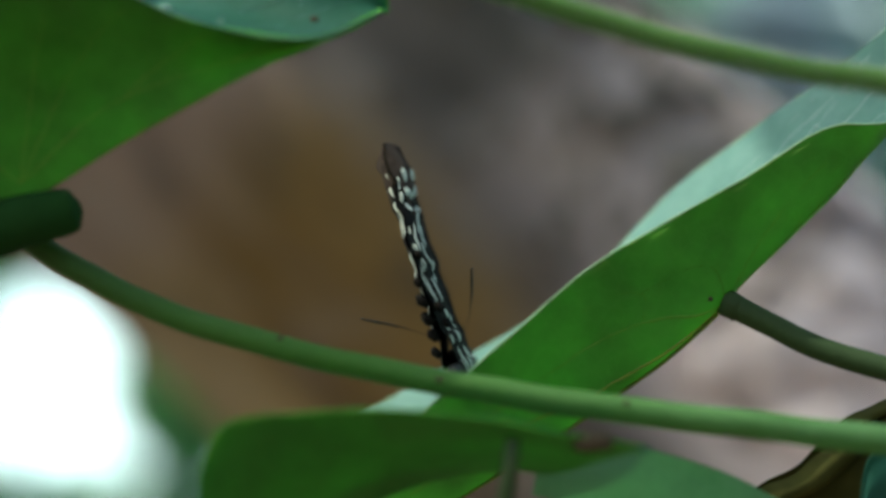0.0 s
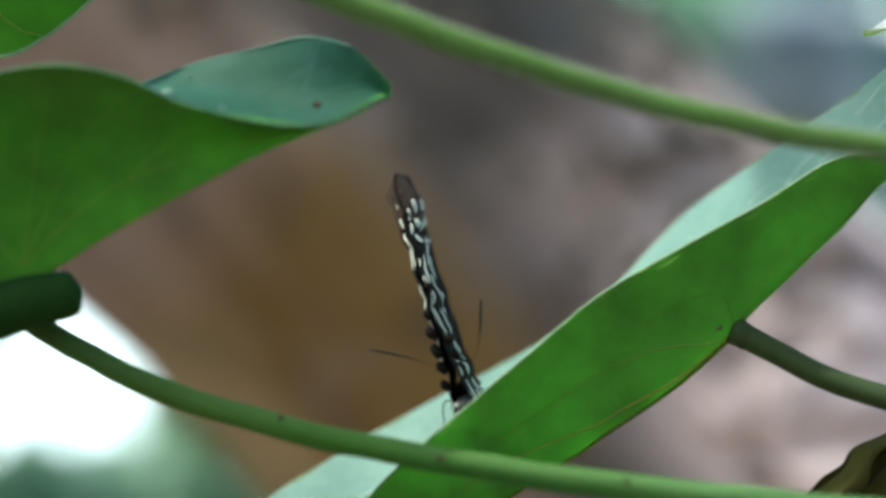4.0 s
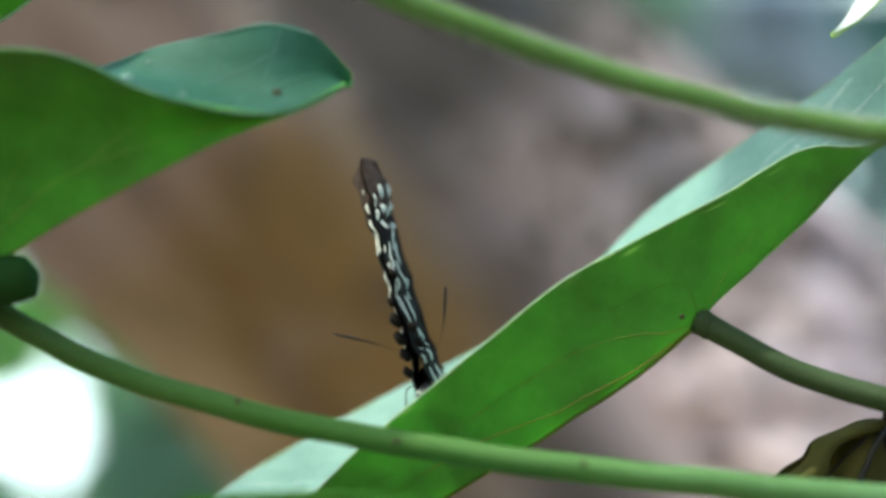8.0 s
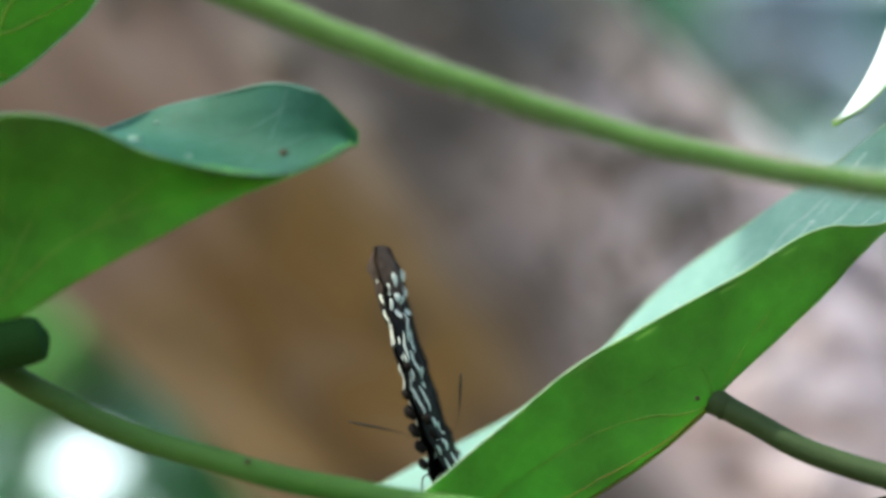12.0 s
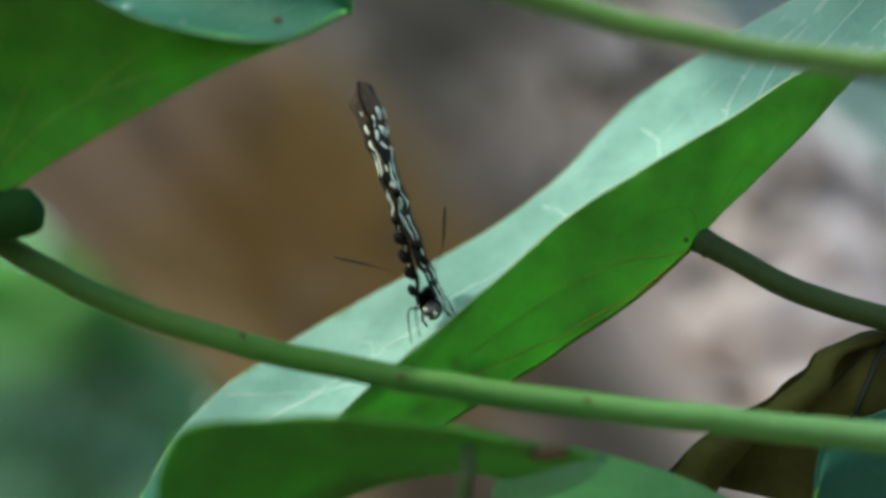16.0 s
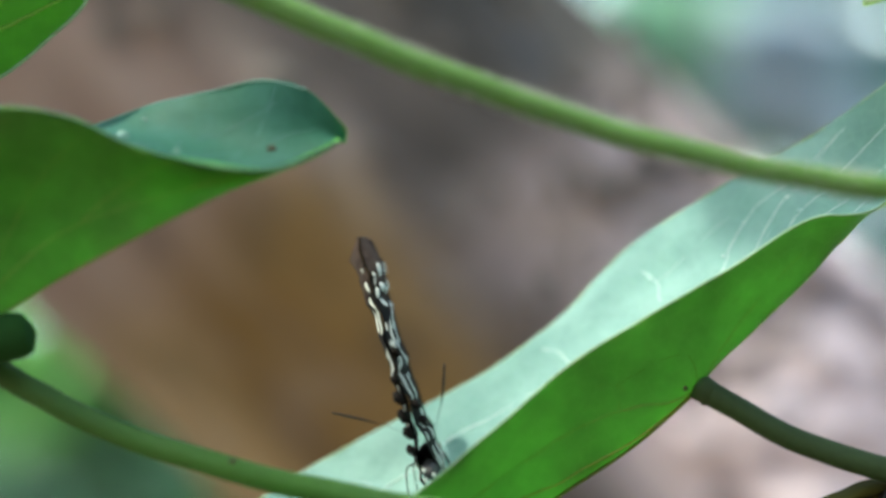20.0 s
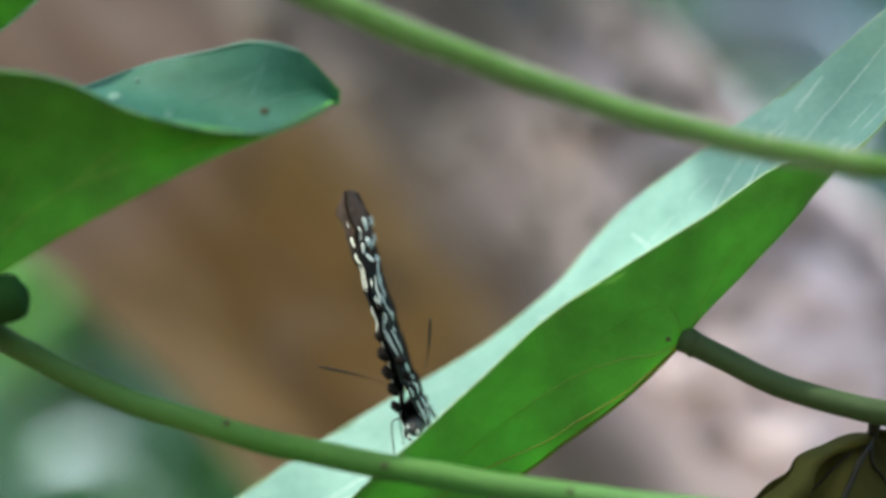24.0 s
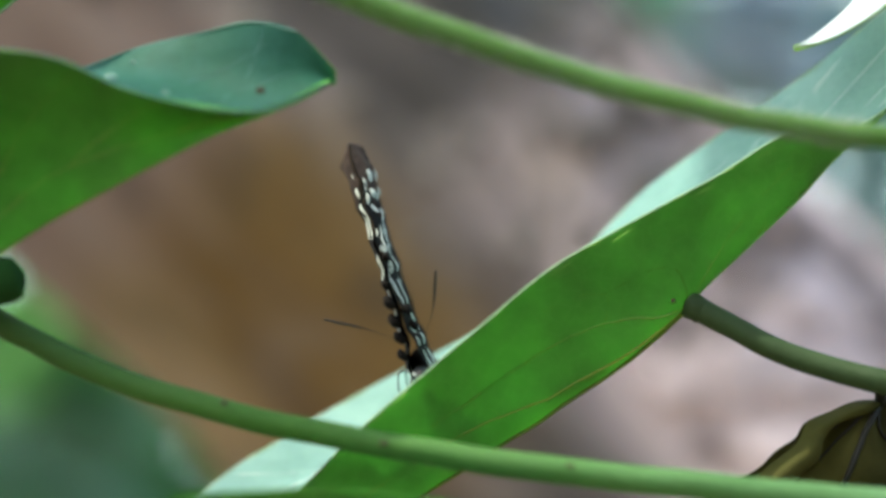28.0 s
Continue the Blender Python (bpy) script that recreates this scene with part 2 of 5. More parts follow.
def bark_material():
    """Weathered bark: rust brown and tan on the lower flank, grey crust above; shade on the upper flank and sunlit pink
    towards the foot are painted in.
    """
    m, t, p = nodes_of("trunk_bark")
    co = t.nodes.new("ShaderNodeTexCoord")
    sp = t.nodes.new("ShaderNodeSeparateXYZ")
    link(t, co.outputs["Object"], sp.inputs[0])
    grain = noise_node(t, 30, 6, 0.6, (1.0, 1.0, 0.35))
    wander = noise_node(t, 11, 3, 0.5, (1.0, 1.0, 0.5))

    def zone(axis, start, end, sway):
        """0 to 1 from start to end along the trunk's axis or across it, with an uneven border."""
        a = t.nodes.new("ShaderNodeMath")
        a.operation = "MULTIPLY_ADD"
        a.inputs[1].default_value = sway
        link(t, wander, a.inputs[0])
        link(t, sp.outputs[axis], a.inputs[2])
        r = t.nodes.new("ShaderNodeMapRange")
        r.interpolation_type = "SMOOTHSTEP"
        r.inputs["From Min"].default_value, r.inputs["From Max"].default_value = start + sway / 2, end + sway / 2
        link(t, a.outputs[0], r.inputs["Value"])
        return r.outputs[0]

    def both(a, b):
        n = t.nodes.new("ShaderNodeMath")
        n.operation = "MULTIPLY"
        link(t, a, n.inputs[0])
        link(t, b, n.inputs[1])
        return n.outputs[0]

    crust = ramp(t, grain, [(0.32, (0.048, 0.040, 0.036)), (0.50, (0.086, 0.071, 0.066)), (0.70, (0.15, 0.125, 0.119))])
    # Shade on the upper flank, put into the bark colour
    dark = ramp(t, grain, [(0.35, (0.035, 0.033, 0.031)), (0.70, (0.085, 0.078, 0.074))])
    rust = ramp(t, grain, [(0.34, (0.105, 0.058, 0.016)), (0.70, (0.225, 0.138, 0.046))])
    tan = ramp(t, grain, [(0.34, (0.22, 0.150, 0.070)), (0.70, (0.42, 0.30, 0.165))])
    rosy = ramp(t, grain, [(0.34, (0.21, 0.146, 0.125)), (0.70, (0.36, 0.265, 0.235))])
    # Sunlight on the bark towards the foot, painted as pale pink
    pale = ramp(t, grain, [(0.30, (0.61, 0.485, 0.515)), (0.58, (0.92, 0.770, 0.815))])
    col = mixed(t, both(zone("X", 0.020, 0.065, 0.03), zone("Z", -0.050, -0.010, 0.03)), crust, dark)
    flank = mixed(t, zone("X", -0.058, -0.092, 0.03), rust, tan)
    flank = mixed(t, zone("Z", 0.020, 0.065, 0.04), flank, rosy)
    flank = mixed(t, zone("Z", -0.040, -0.100, 0.03), flank, crust)
    col = mixed(t, zone("X", 0.015, -0.030, 0.03), col, flank)
    # Sunlit patch at the middle of the trunk, also painted
    sun_blush = ramp(t, grain, [(0.34, (0.27, 0.213, 0.216)), (0.70, (0.52, 0.420, 0.426))])
    col = mixed(t, both(zone("X", -0.010, 0.030, 0.03), zone("Z", 0.012, -0.028, 0.03)), col, sun_blush)
    blotch = noise_node(t, 42, 2, 0.5, (1.0, 1.0, 0.55))
    col = mixed(t, ramp(t, blotch, [(0.52, (0, 0, 0)), (0.68, (0.35, 0.35, 0.35))]), col, (0.30, 0.25, 0.235))
    col = mixed(t, ramp(t, blotch, [(0.32, (0.55, 0.55, 0.55)), (0.46, (0, 0, 0))]), col, (0.05, 0.043, 0.038))
    pale = mixed(t, both(zone("X", 0.045, 0.075, 0.02), zone("Z", -0.105, -0.070, 0.03)), pale, sun_blush)
    sunlit_at = both(zone("Z", -0.040, -0.105, 0.04), zone("Z", -0.36, -0.24, 0.05))
    col = mixed(t, both(zone("X", -0.020, 0.025, 0.03), sunlit_at), col, pale)
    link(t, col, p.inputs["Base Color"])
    p.inputs["Roughness"].default_value = 0.9
    bumped(t, p, grain, 0.7, 0.01)
    return m


BARK = bark_material()
# The two pinks paint sunlit spots of bark along with lichen
LICHEN_SUNLIT = plain_material("lichen_sunlit_pink", (0.26, 0.207, 0.215), (0.40, 0.325, 0.34), 40, 0.95)
SUNLIT_PALE = plain_material("sunlit_whitish_pink", (0.61, 0.485, 0.515), (0.85, 0.705, 0.745), 40, 0.95)
LICHEN_GREY = plain_material("lichen_grey", (0.10, 0.088, 0.080), (0.19, 0.168, 0.155), 40, 0.95)

# ---- mesh helpers ----
BASE = {}


def thing(name, base, label, category, group="", kind=""):
    """An empty at base (in the vine's axes) that carries a thing's parts."""
    ob = new(name)
    ob.empty_display_size = 0.005
    ob.matrix_basis = VIEW @ Matrix.Translation(base)
    BASE[ob.name] = np.array(base, float)
    return tagged(ob, label, category, group, kind)


def base_of(ob):
    while ob.parent:
        ob = ob.parent
    return BASE.get(ob.name, np.zeros(3))


def raw(name, verts, faces, material, parent, label="", smooth=True):
    """One mesh under parent, from places in the vine's axes."""
    me = bpy.data.meshes.new(name)
    me.from_pydata([tuple(v) for v in np.asarray(verts, float) - base_of(parent)], [], [tuple(map(int, f)) for f in faces])
    me.materials.append(material)
    if smooth:
        me.polygons.foreach_set("use_smooth", [True] * len(me.polygons))
    me.update()
    ob = new(name, me)
    ob.parent = parent
    return tagged(ob, label)


def part(name, bm, material, parent, label=""):
    me = bpy.data.meshes.new(name)
    bmesh.ops.translate(bm, verts=bm.verts, vec=tuple(-base_of(parent)))
    bm.to_mesh(me)
    bm.free()
    me.materials.append(material)
    me.polygons.foreach_set("use_smooth", [True] * len(me.polygons))
    ob = new(name, me)
    ob.parent = parent
    return tagged(ob, label)


def curve_at(points, n):
    """n places along a smooth curve through the points."""
    p = np.array(points, float)
    q = np.vstack([2 * p[0] - p[1], p, 2 * p[-1] - p[-2]])
    u = np.linspace(0, len(p) - 1, n)
    i = np.minimum(u.astype(int), len(p) - 2)
    f = (u - i)[:, None]
    a, b, c, d = q[i], q[i + 1], q[i + 2], q[i + 3]
    return 0.5 * (2 * b + (c - a) * f + (2 * a - 5 * b + 4 * c - d) * f ** 2 + (3 * b - a - 3 * c + d) * f ** 3)


def grid_of(curves, nu, nv):
    """A smooth sheet through curves that run side by side: an array nv x nu of places."""
    along = np.array([curve_at(c, nu) for c in curves])
    return np.stack([curve_at(along[:, k], nv) for k in range(nu)], axis=1)


def normals_of(g):
    n = np.cross(np.gradient(g, axis=1), np.gradient(g, axis=0))
    return n / np.maximum(np.linalg.norm(n, axis=2, keepdims=True), 1e-12)


def ripple(g, size, scale, seed=0.0):
    n = normals_of(g)
    r = np.array([[noise.noise(Vector(p * scale) + Vector((seed, 0, 0))) for p in row] for row in g])
    return g + n * (r * size)[:, :, None]


def grid_faces(nv, nu):
    return [(j * nu + i, j * nu + i + 1, (j + 1) * nu + i + 1, (j + 1) * nu + i) for j in range(nv - 1) for i in range(nu - 1)]


def front(g):
    """1 where a sheet's normals look along -y on the whole, else -1."""
    return 1 if normals_of(g)[:, :, 1].mean() < 0 else -1


def skin(name, g, off, material, parent, label=""):
    h = g + normals_of(g) * off
    nv, nu = g.shape[:2]
    return raw(name, h.reshape(-1, 3), grid_faces(nv, nu), material, parent, label)


def tube_mesh(path, radii, sides=10, flat=1.0):
    """Vertices and faces of a tube with closed ends along path."""
    p = np.array(path, float)
    r = np.interp(np.linspace(0, 1, len(p)), np.linspace(0, 1, len(radii)), radii)
    tan = np.gradient(p, axis=0)
    tan /= np.maximum(np.linalg.norm(tan, axis=1, keepdims=True), 1e-12)
    up = np.array((0.13, 0.9, 0.31))
    verts, faces = [], []
    for k in range(len(p)):
        a = np.cross(tan[k], up)
        a /= np.linalg.norm(a)
        b = np.cross(tan[k], a)
        for s in range(sides):
            w = 2 * math.pi * s / sides
            verts.append(p[k] + r[k] * (a * math.cos(w) * flat + b * math.sin(w)))
    for k in range(len(p) - 1):
        for s in range(sides):
            s2 = (s + 1) % sides
            faces.append((k * sides + s, k * sides + s2, (k + 1) * sides + s2, (k + 1) * sides + s))
    faces.append(tuple(range(sides))[::-1])
    faces.append(tuple((len(p) - 1) * sides + s for s in range(sides)))
    return verts, faces


def tube(name, points, radii, material, parent, label="", n=40, sides=10, wobble=0.0):
    path = curve_at(points, n)
    if wobble:
        path = path + np.array([[wobble * noise.noise(Vector(p * 90) + Vector((7 * k, 0, 0))) for k in range(3)] for p in path])
    v, f = tube_mesh(path, radii, sides)
    return raw(name, v, f, material, parent, label)


def on_sheet(g, uv, off, n=24):
    """A path on a sheet: (u, v) from 0 to 1 along and across it."""
    nrm = normals_of(g)
    nv, nu = g.shape[:2]
    out = []
    for u, v in curve_at(uv, n):
        x, y = min(max(u, 0), 1) * (nu - 1), min(max(v, 0), 1) * (nv - 1)
        i, j = min(int(x), nu - 2), min(int(y), nv - 2)
        fx, fy = x - i, y - j
        mix = lambda a: a[j, i] * (1 - fx) * (1 - fy) + a[j, i + 1] * fx * (1 - fy) + a[j + 1, i] * (1 - fx) * fy + a[j + 1, i + 1] * fx * fy
        out.append(mix(g) + off * mix(nrm))
    return np.array(out)


def vein(g, uv, off, r0, r1, material, parent, label="", name="vein"):
    path = on_sheet(g, uv, off, 36)
    path = path + np.array([[0.00028 * noise.noise(Vector(q * 420) + Vector((9 * k, 0, 0))) for k in (0, 0, 2)] for q in path]) * (1, 0, 1)
    lumpy = [(r0 + (r1 - r0) * k / 11) * (0.75 + 0.5 * abs(noise.noise(Vector((uv[0][0] * 50, k * 1.7, 0))))) for k in range(12)]
    v, f = tube_mesh(path, lumpy, 6)
    return raw(name, v, f, material, parent, label)


def blob(name, centre, size, material, parent, seed=0, rough=0.25, label="", detail=2):
    bm = bmesh.new()
    bmesh.ops.create_icosphere(bm, subdivisions=detail, radius=1)
    for v in bm.verts:
        k = 1 + rough * noise.noise(v.co * 1.7 + Vector((seed * 3.1, 0, 0)))
        v.co = Vector((v.co.x * size[0] * k, v.co.y * size[1] * k, v.co.z * size[2] * k)) + Vector(centre)
    return part(name, bm, material, parent, label)


def between(a, b, f, shift=(0, 0, 0)):
    return [tuple(np.array(p) * (1 - f) + np.array(q) * f + np.array(shift)) for p, q in zip(a, b)]


# ---- ground and far things ----
ground_mesh = bpy.data.meshes.new("ground")
gx = np.concatenate([[-400, -100, -30], np.linspace(-8, 8, 41), [30, 100, 400]])
gv = [(x, y, 0.06 * noise.noise(Vector((x, y, 0)) * 0.7) + 0.015 * noise.noise(Vector((x, y, 4)) * 4)) for y in gx for x in gx]
ground_mesh.from_pydata(gv, [], grid_faces(len(gx), len(gx)))
ground_mesh.materials.append(GROUND)
ground = tagged(new("ground", ground_mesh), "brown forest floor covered with dry leaf litter", "ground", kind="structure")


glow_mat, gt, gp = nodes_of("hazy_light")
em = gt.nodes.new("ShaderNodeEmission")
link(gt, ramp(gt, noise_node(gt, 0.15, 4), [(0.3, (0.66, 0.83, 1.0)), (0.7, (0.82, 0.92, 1.0))]), em.inputs["Color"])
em.inputs["Strength"].default_value = 2.4
link(gt, em.outputs[0], gt.nodes["Material Output"].inputs["Surface"])
bd = bpy.data.meshes.new("backdrop")
bd.from_pydata([(-45, 70, -1), (45, 70, -1), (45, 70, 60), (-45, 70, 60)], [], [(0, 1, 2, 3)])
bd.materials.append(glow_mat)
tagged(new("backdrop", bd), "bright hazy daylight beyond the trees", "sky", kind="structure")


def leaning_trunk():
    mid, along = np.array((-0.0118, 0.7400, 0.0223)), np.array((0.68, 0.0, -0.73))
    along /= np.linalg.norm(along)
    side = np.array((0.73, 0.0, 0.68))
    side /= np.linalg.norm(side)
    away = np.array((0.0, 1.0, 0.0))
    ob = new("tree")
    turn = Matrix((tuple(side), tuple(away), tuple(-along))).transposed().to_4x4()
    ob.matrix_basis = VIEW @ Matrix.Translation(mid) @ turn
    tagged(ob, "leaning tree trunk with brown and pinkish-grey weathered bark", "tree")
    bend = lambda h: 0.42 * max(0, h - 0.3) ** 2 / (max(0, h - 0.3) + 0.25)
    def swell(h, w):
        """How far the trunk swells towards its foot, on the flank that faces up; shaped to catch more sun."""
        rise = min(1, max(0, (-0.065 - h) / 0.10))
        lobe = math.cos(min(math.pi / 2, abs((w + math.pi / 2 - 0.32 + math.pi) % (2 * math.pi) - math.pi) * 1.7))
        return 0.015 * rise * rise * (3 - 2 * rise) * lobe * lobe

    verts, nr, ns = [], 400, 90
    for k in range(nr):
        h = -2.9 + 5.4 * k / (nr - 1)
        r0 = 0.108 - 0.010 * h + 0.10 * max(0, -1.9 - h) ** 2
        for s in range(ns):
            w = 2 * math.pi * s / ns
            c = Vector((math.cos(w), math.sin(w), 0))
            q = c * 0.108 + Vector((0, 0, h))
            r = r0 + 0.010 * noise.noise(Vector((q.x * 22, q.y * 22, h * 6))) + 0.012 * noise.noise(Vector((q.x * 6, q.y * 6, h * 3 + 9)))
            r += 0.006 * abs(noise.noise(Vector((q.x * 45, q.y * 45, h * 12))))
            r += swell(h, w)
            verts.append((c.x * r, c.y * r + bend(h), h))
    faces = [(k * ns + s, k * ns + (s + 1) % ns, (k + 1) * ns + (s + 1) % ns, (k + 1) * ns + s) for k in range(nr - 1) for s in range(ns)]
    faces += [tuple(range(ns))[::-1], tuple((nr - 1) * ns + s for s in range(ns))]
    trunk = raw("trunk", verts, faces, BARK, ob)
    rng = random.Random(5)
    for k in range(150):
        h, w = rng.uniform(-0.45, 0.25), -math.pi / 2 + rng.uniform(-0.25, 1.3)
        big = rng.uniform(0.002, 0.006)
        c = (math.cos(w) * (0.112 + swell(h, w)), math.sin(w) * (0.112 + swell(h, w)), h)
        kind = LICHEN_SUNLIT if h < -0.08 else LICHEN_GREY
        bm = bmesh.new()
        bmesh.ops.create_icosphere(bm, subdivisions=2, radius=1)
        for v in bm.verts:
            g = 1 + 0.5 * noise.noise(v.co * 1.5 + Vector((k * 2.3, 0, 0)))
            a, b, d = v.co.x * big * g, v.co.y * 0.004, v.co.z * big * g * 1.4
            v.co = (c[0] - math.sin(w) * a + math.cos(w) * b, c[1] + math.cos(w) * a + math.sin(w) * b, c[2] + d)
        part("lichen_patch", bm, kind, ob)
    # Flakes added and tilted sunward in place of sun dapples on the bark
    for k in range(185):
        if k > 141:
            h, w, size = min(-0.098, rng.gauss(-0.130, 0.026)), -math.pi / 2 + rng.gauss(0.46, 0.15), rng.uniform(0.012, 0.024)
        elif k < 84:
            h, w, size = rng.uniform(-0.30, -0.075), -math.pi / 2 + rng.uniform(0.28, 0.85), rng.uniform(0.010, 0.024)
        else:
            h, w, size = rng.uniform(-0.10, 0.0), -math.pi / 2 + rng.uniform(0.05, 0.75), rng.uniform(0.0018, 0.0045)
        n = Vector((math.cos(w), math.sin(w), 0))
        c = n * (0.117 + swell(h, w)) + Vector((0, 0, h))
        tilt = (n + Vector((0.25, -0.05, 0.9)) * rng.uniform(0.4, 1.0)).normalized()
        a = tilt.cross(Vector((0.2, 0.1, 1))).normalized()
        b = tilt.cross(a)
        rim = []
        for t in np.linspace(0, 2 * math.pi, 13)[:-1]:
            d = size * (1 + 0.35 * noise.noise(Vector((math.cos(t), math.sin(t), k * 3.3))))
            rim.append(c + a * d * 0.7 * math.cos(t) + b * d * math.sin(t))
        top = [v + tilt * 0.002 for v in rim] + [c + tilt * 0.003]
        bot = [v - tilt * 0.002 for v in rim] + [c - tilt * 0.008]
        m = len(rim)
        fc = [(i, (i + 1) % m, m) for i in range(m)] + [(m + 1 + (i + 1) % m, m + 1 + i, 2 * m + 1) for i in range(m)]
        fc += [(i, m + 1 + i, m + 1 + (i + 1) % m, (i + 1) % m) for i in range(m)]
        raw("sun_dapple_flake", top + bot, fc, SUNLIT_PALE if k > 141 else LICHEN_SUNLIT if k < 84 else LICHEN_GREY, ob)
    for k, (h, w, ln) in enumerate(((1.2, 2.2, 0.9), (1.7, 0.9, 1.0), (2.2, 2.6, 0.8))):
        c = np.array((math.cos(w), math.sin(w), 0.0))
        pts = [c * 0.05 + (0, bend(h), h), c * 0.3 * ln + (0, bend(h) + 0.1, h + 0.2), c * 0.8 * ln + (0, bend(h) + 0.2, h + 0.35)]
        tube("limb", pts, (0.05, 0.02), BARK, ob, n=14, sides=12)
    return ob


tree = leaning_trunk()


def leaf_card(centre, size, rng, verts, faces, droop=0.4):
    """One small folded leaf of eight faces added to a list."""
    a = Euler((rng.uniform(-0.9, 0.9), rng.uniform(-0.7, 0.7), rng.uniform(0, 6.3))).to_matrix()
    n0 = len(verts)
    w = size * rng.uniform(0.38, 0.52)
    for y, x in ((0, 0.12), (0.25, 0.9), (0.55, 1.0), (0.8, 0.6), (1.0, 0.04)):
        for sx in (-1, 0, 1):
            v = a @ Vector((sx * x * w, (y - 0.5) * size, (abs(sx) * 0.18 * x - droop * y * y * 0.5) * size))
            verts.append((centre[0] + v.x, centre[1] + v.y, centre[2] + v.z))
    for k in range(4):
        for s in range(2):
            b = n0 + k * 3 + s
            faces.append((b, b + 1, b + 4, b + 3))


def shrub(name, label, box, n, sizes, materials, holes, seed, foot):
    """A leafy shrub: stems from the foot and leaves scattered in a box of the vine's axes, with gaps."""
    ob = thing(name, foot, label, "shrub")
    rng = random.Random(seed)
    lists = [([], []) for _ in materials]
    (x0, x1), (y0, y1), (z0, z1) = box
    done = 0
    while done < n:
        y = rng.uniform(y0, y1)
        x, z = rng.uniform(x0, x1) * y, rng.uniform(z0, z1) * y
        if ((x / y * 2 - x0 - x1) / (x1 - x0)) ** 2 + ((z / y * 2 - z0 - z1) / (z1 - z0)) ** 2 > 1.15 + rng.uniform(-0.2, 0.2):
            continue
        if any((x / y - hx) ** 2 + (z / y - hz) ** 2 < hr * hr for hx, hz, hr in holes):
            continue
        k = rng.choices(range(len(materials)), [m[1] for m in materials])[0]
        leaf_card((x, y, z), rng.uniform(*sizes), rng, *lists[k])
        done += 1
    for (m, _), (v, f) in zip(materials, lists):
        tagged(raw("leaves", v, f, m, ob), kind="stuff")
    for k in range(7):
        top = (rng.uniform(x0, x1) * y1, y1 + rng.uniform(0.05, 0.3), rng.uniform(z0, z1) * y1)
        f = np.array(foot)
        tube("stem", [tuple(f + (rng.uniform(-.1, .1), 0, 0)), tuple(f * 0.5 + np.array(top) * 0.5 + (rng.uniform(-.1, .1), 0.1, 0)), top],
             (0.012, 0.004), TWIG, ob, n=12, sides=7)
    return ob


GAPS = [(-0.1719, -0.0851, 0.0339), (-0.1854, -0.0309, 0.0407), (-0.2126, -0.0702, 0.0380), (-0.1963, -0.0567, 0.0325), (-0.1860, -0.1060, 0.0220), (0.1304, 0.1074, 0.0352), (0.2170, 0.0100, 0.0110), (0.1941, 0.1440, 0.0108)]


def shade_branch(label, centre, reach, n, seed, hug=False):
    """A leafy branch added over the trunk, out of view, to throw dappled shade on a stretch of its bark."""
    way = np.array(VIEW.to_3x3().transposed() @ SUN_FROM)
    depth = lambda a: 0.74 - math.sqrt(0.118 ** 2 - a * a) if hug else 0.66
    spot = lambda a, h: np.array((-0.0118 + 0.7317 * a - 0.6816 * h, depth(a), 0.0223 + 0.6816 * a + 0.7317 * h))
    c = spot(*centre) + way * 0.58
    ob = thing("branch", tuple(c), label, "branch")
    rng = random.Random(seed)
    end = c + np.array((-0.10, 0.75, 0.30))
    tube("twig", [tuple(end), tuple(c * 0.6 + end * 0.4 + (0, 0, 0.02)), tuple(c)], (0.006, 0.002), TWIG, ob, n=16, sides=7)
    for k in range(n):
        a, h = centre[0] + rng.uniform(-1, 1) * reach[0], centre[1] + rng.uniform(-1, 1) * reach[1]
        v, f = [], []
        leaf_card(spot(a, h) + way * rng.uniform(0.50, 0.66), rng.uniform(0.022, 0.036), rng, v, f, 0.3)
        raw("leaf", v, f, FOLIAGE, ob)
    return ob


branch_up = shade_branch("unseen leafy green branch added to shade the upper part of the trunk", (0.078, 0.040), (0.050, 0.092), 130, 31)
branch_mid = shade_branch("unseen leafy green branch added above the trunk, swinging its shade", (0.038, 0.022), (0.034, 0.040), 80, 32, True)
shade_branch("small unseen leafy green branch added to shade the middle of the trunk", (0.076, -0.062), (0.036, 0.032), 60, 33)
branch_low = shade_branch("unseen leafy green branch added to swing shade over the lower trunk", (0.050, -0.130), (0.040, 0.055), 60, 34, True)
shrub("shrub", "green leafy shrub behind the leaning trunk, sky shining through", ((-0.50, -0.02), (1.8, 2.5), (-0.42, 0.10)), 2600, (0.06, 0.11),
      [(FOLIAGE_DARK, 4), (FOLIAGE_SAGE, 3), (FOLIAGE_LIME, 2)], GAPS[:5], 3, (-0.5, 2.9, -2.5))
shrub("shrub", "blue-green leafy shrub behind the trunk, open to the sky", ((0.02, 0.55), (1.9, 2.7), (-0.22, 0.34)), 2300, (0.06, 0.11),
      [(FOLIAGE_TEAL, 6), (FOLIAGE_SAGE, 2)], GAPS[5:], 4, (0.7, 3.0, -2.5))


def sprig(label, place, size, n, material, seed):
    """A twig with a few broad leaves, hanging before a gap in the foliage."""
    ob = thing("sprig", place, label, "branch")
    rng = random.Random(seed)
    tube("twig", [tuple(np.array(place) + (0, 0.01, size * 1.6)), place, tuple(np.array(place) + (size * 0.3, 0, -size))], (0.003, 0.002), TWIG, ob, n=10, sides=6)
    for k in range(n):
        v, f = [], []
        c = np.array(place) + (rng.uniform(-size, size), rng.uniform(-0.03, 0.03), rng.uniform(-size, size))
        leaf_card(c, size * 0.9, rng, v, f, 0.2)
        raw("leaf", v, f, material, ob)
    return ob


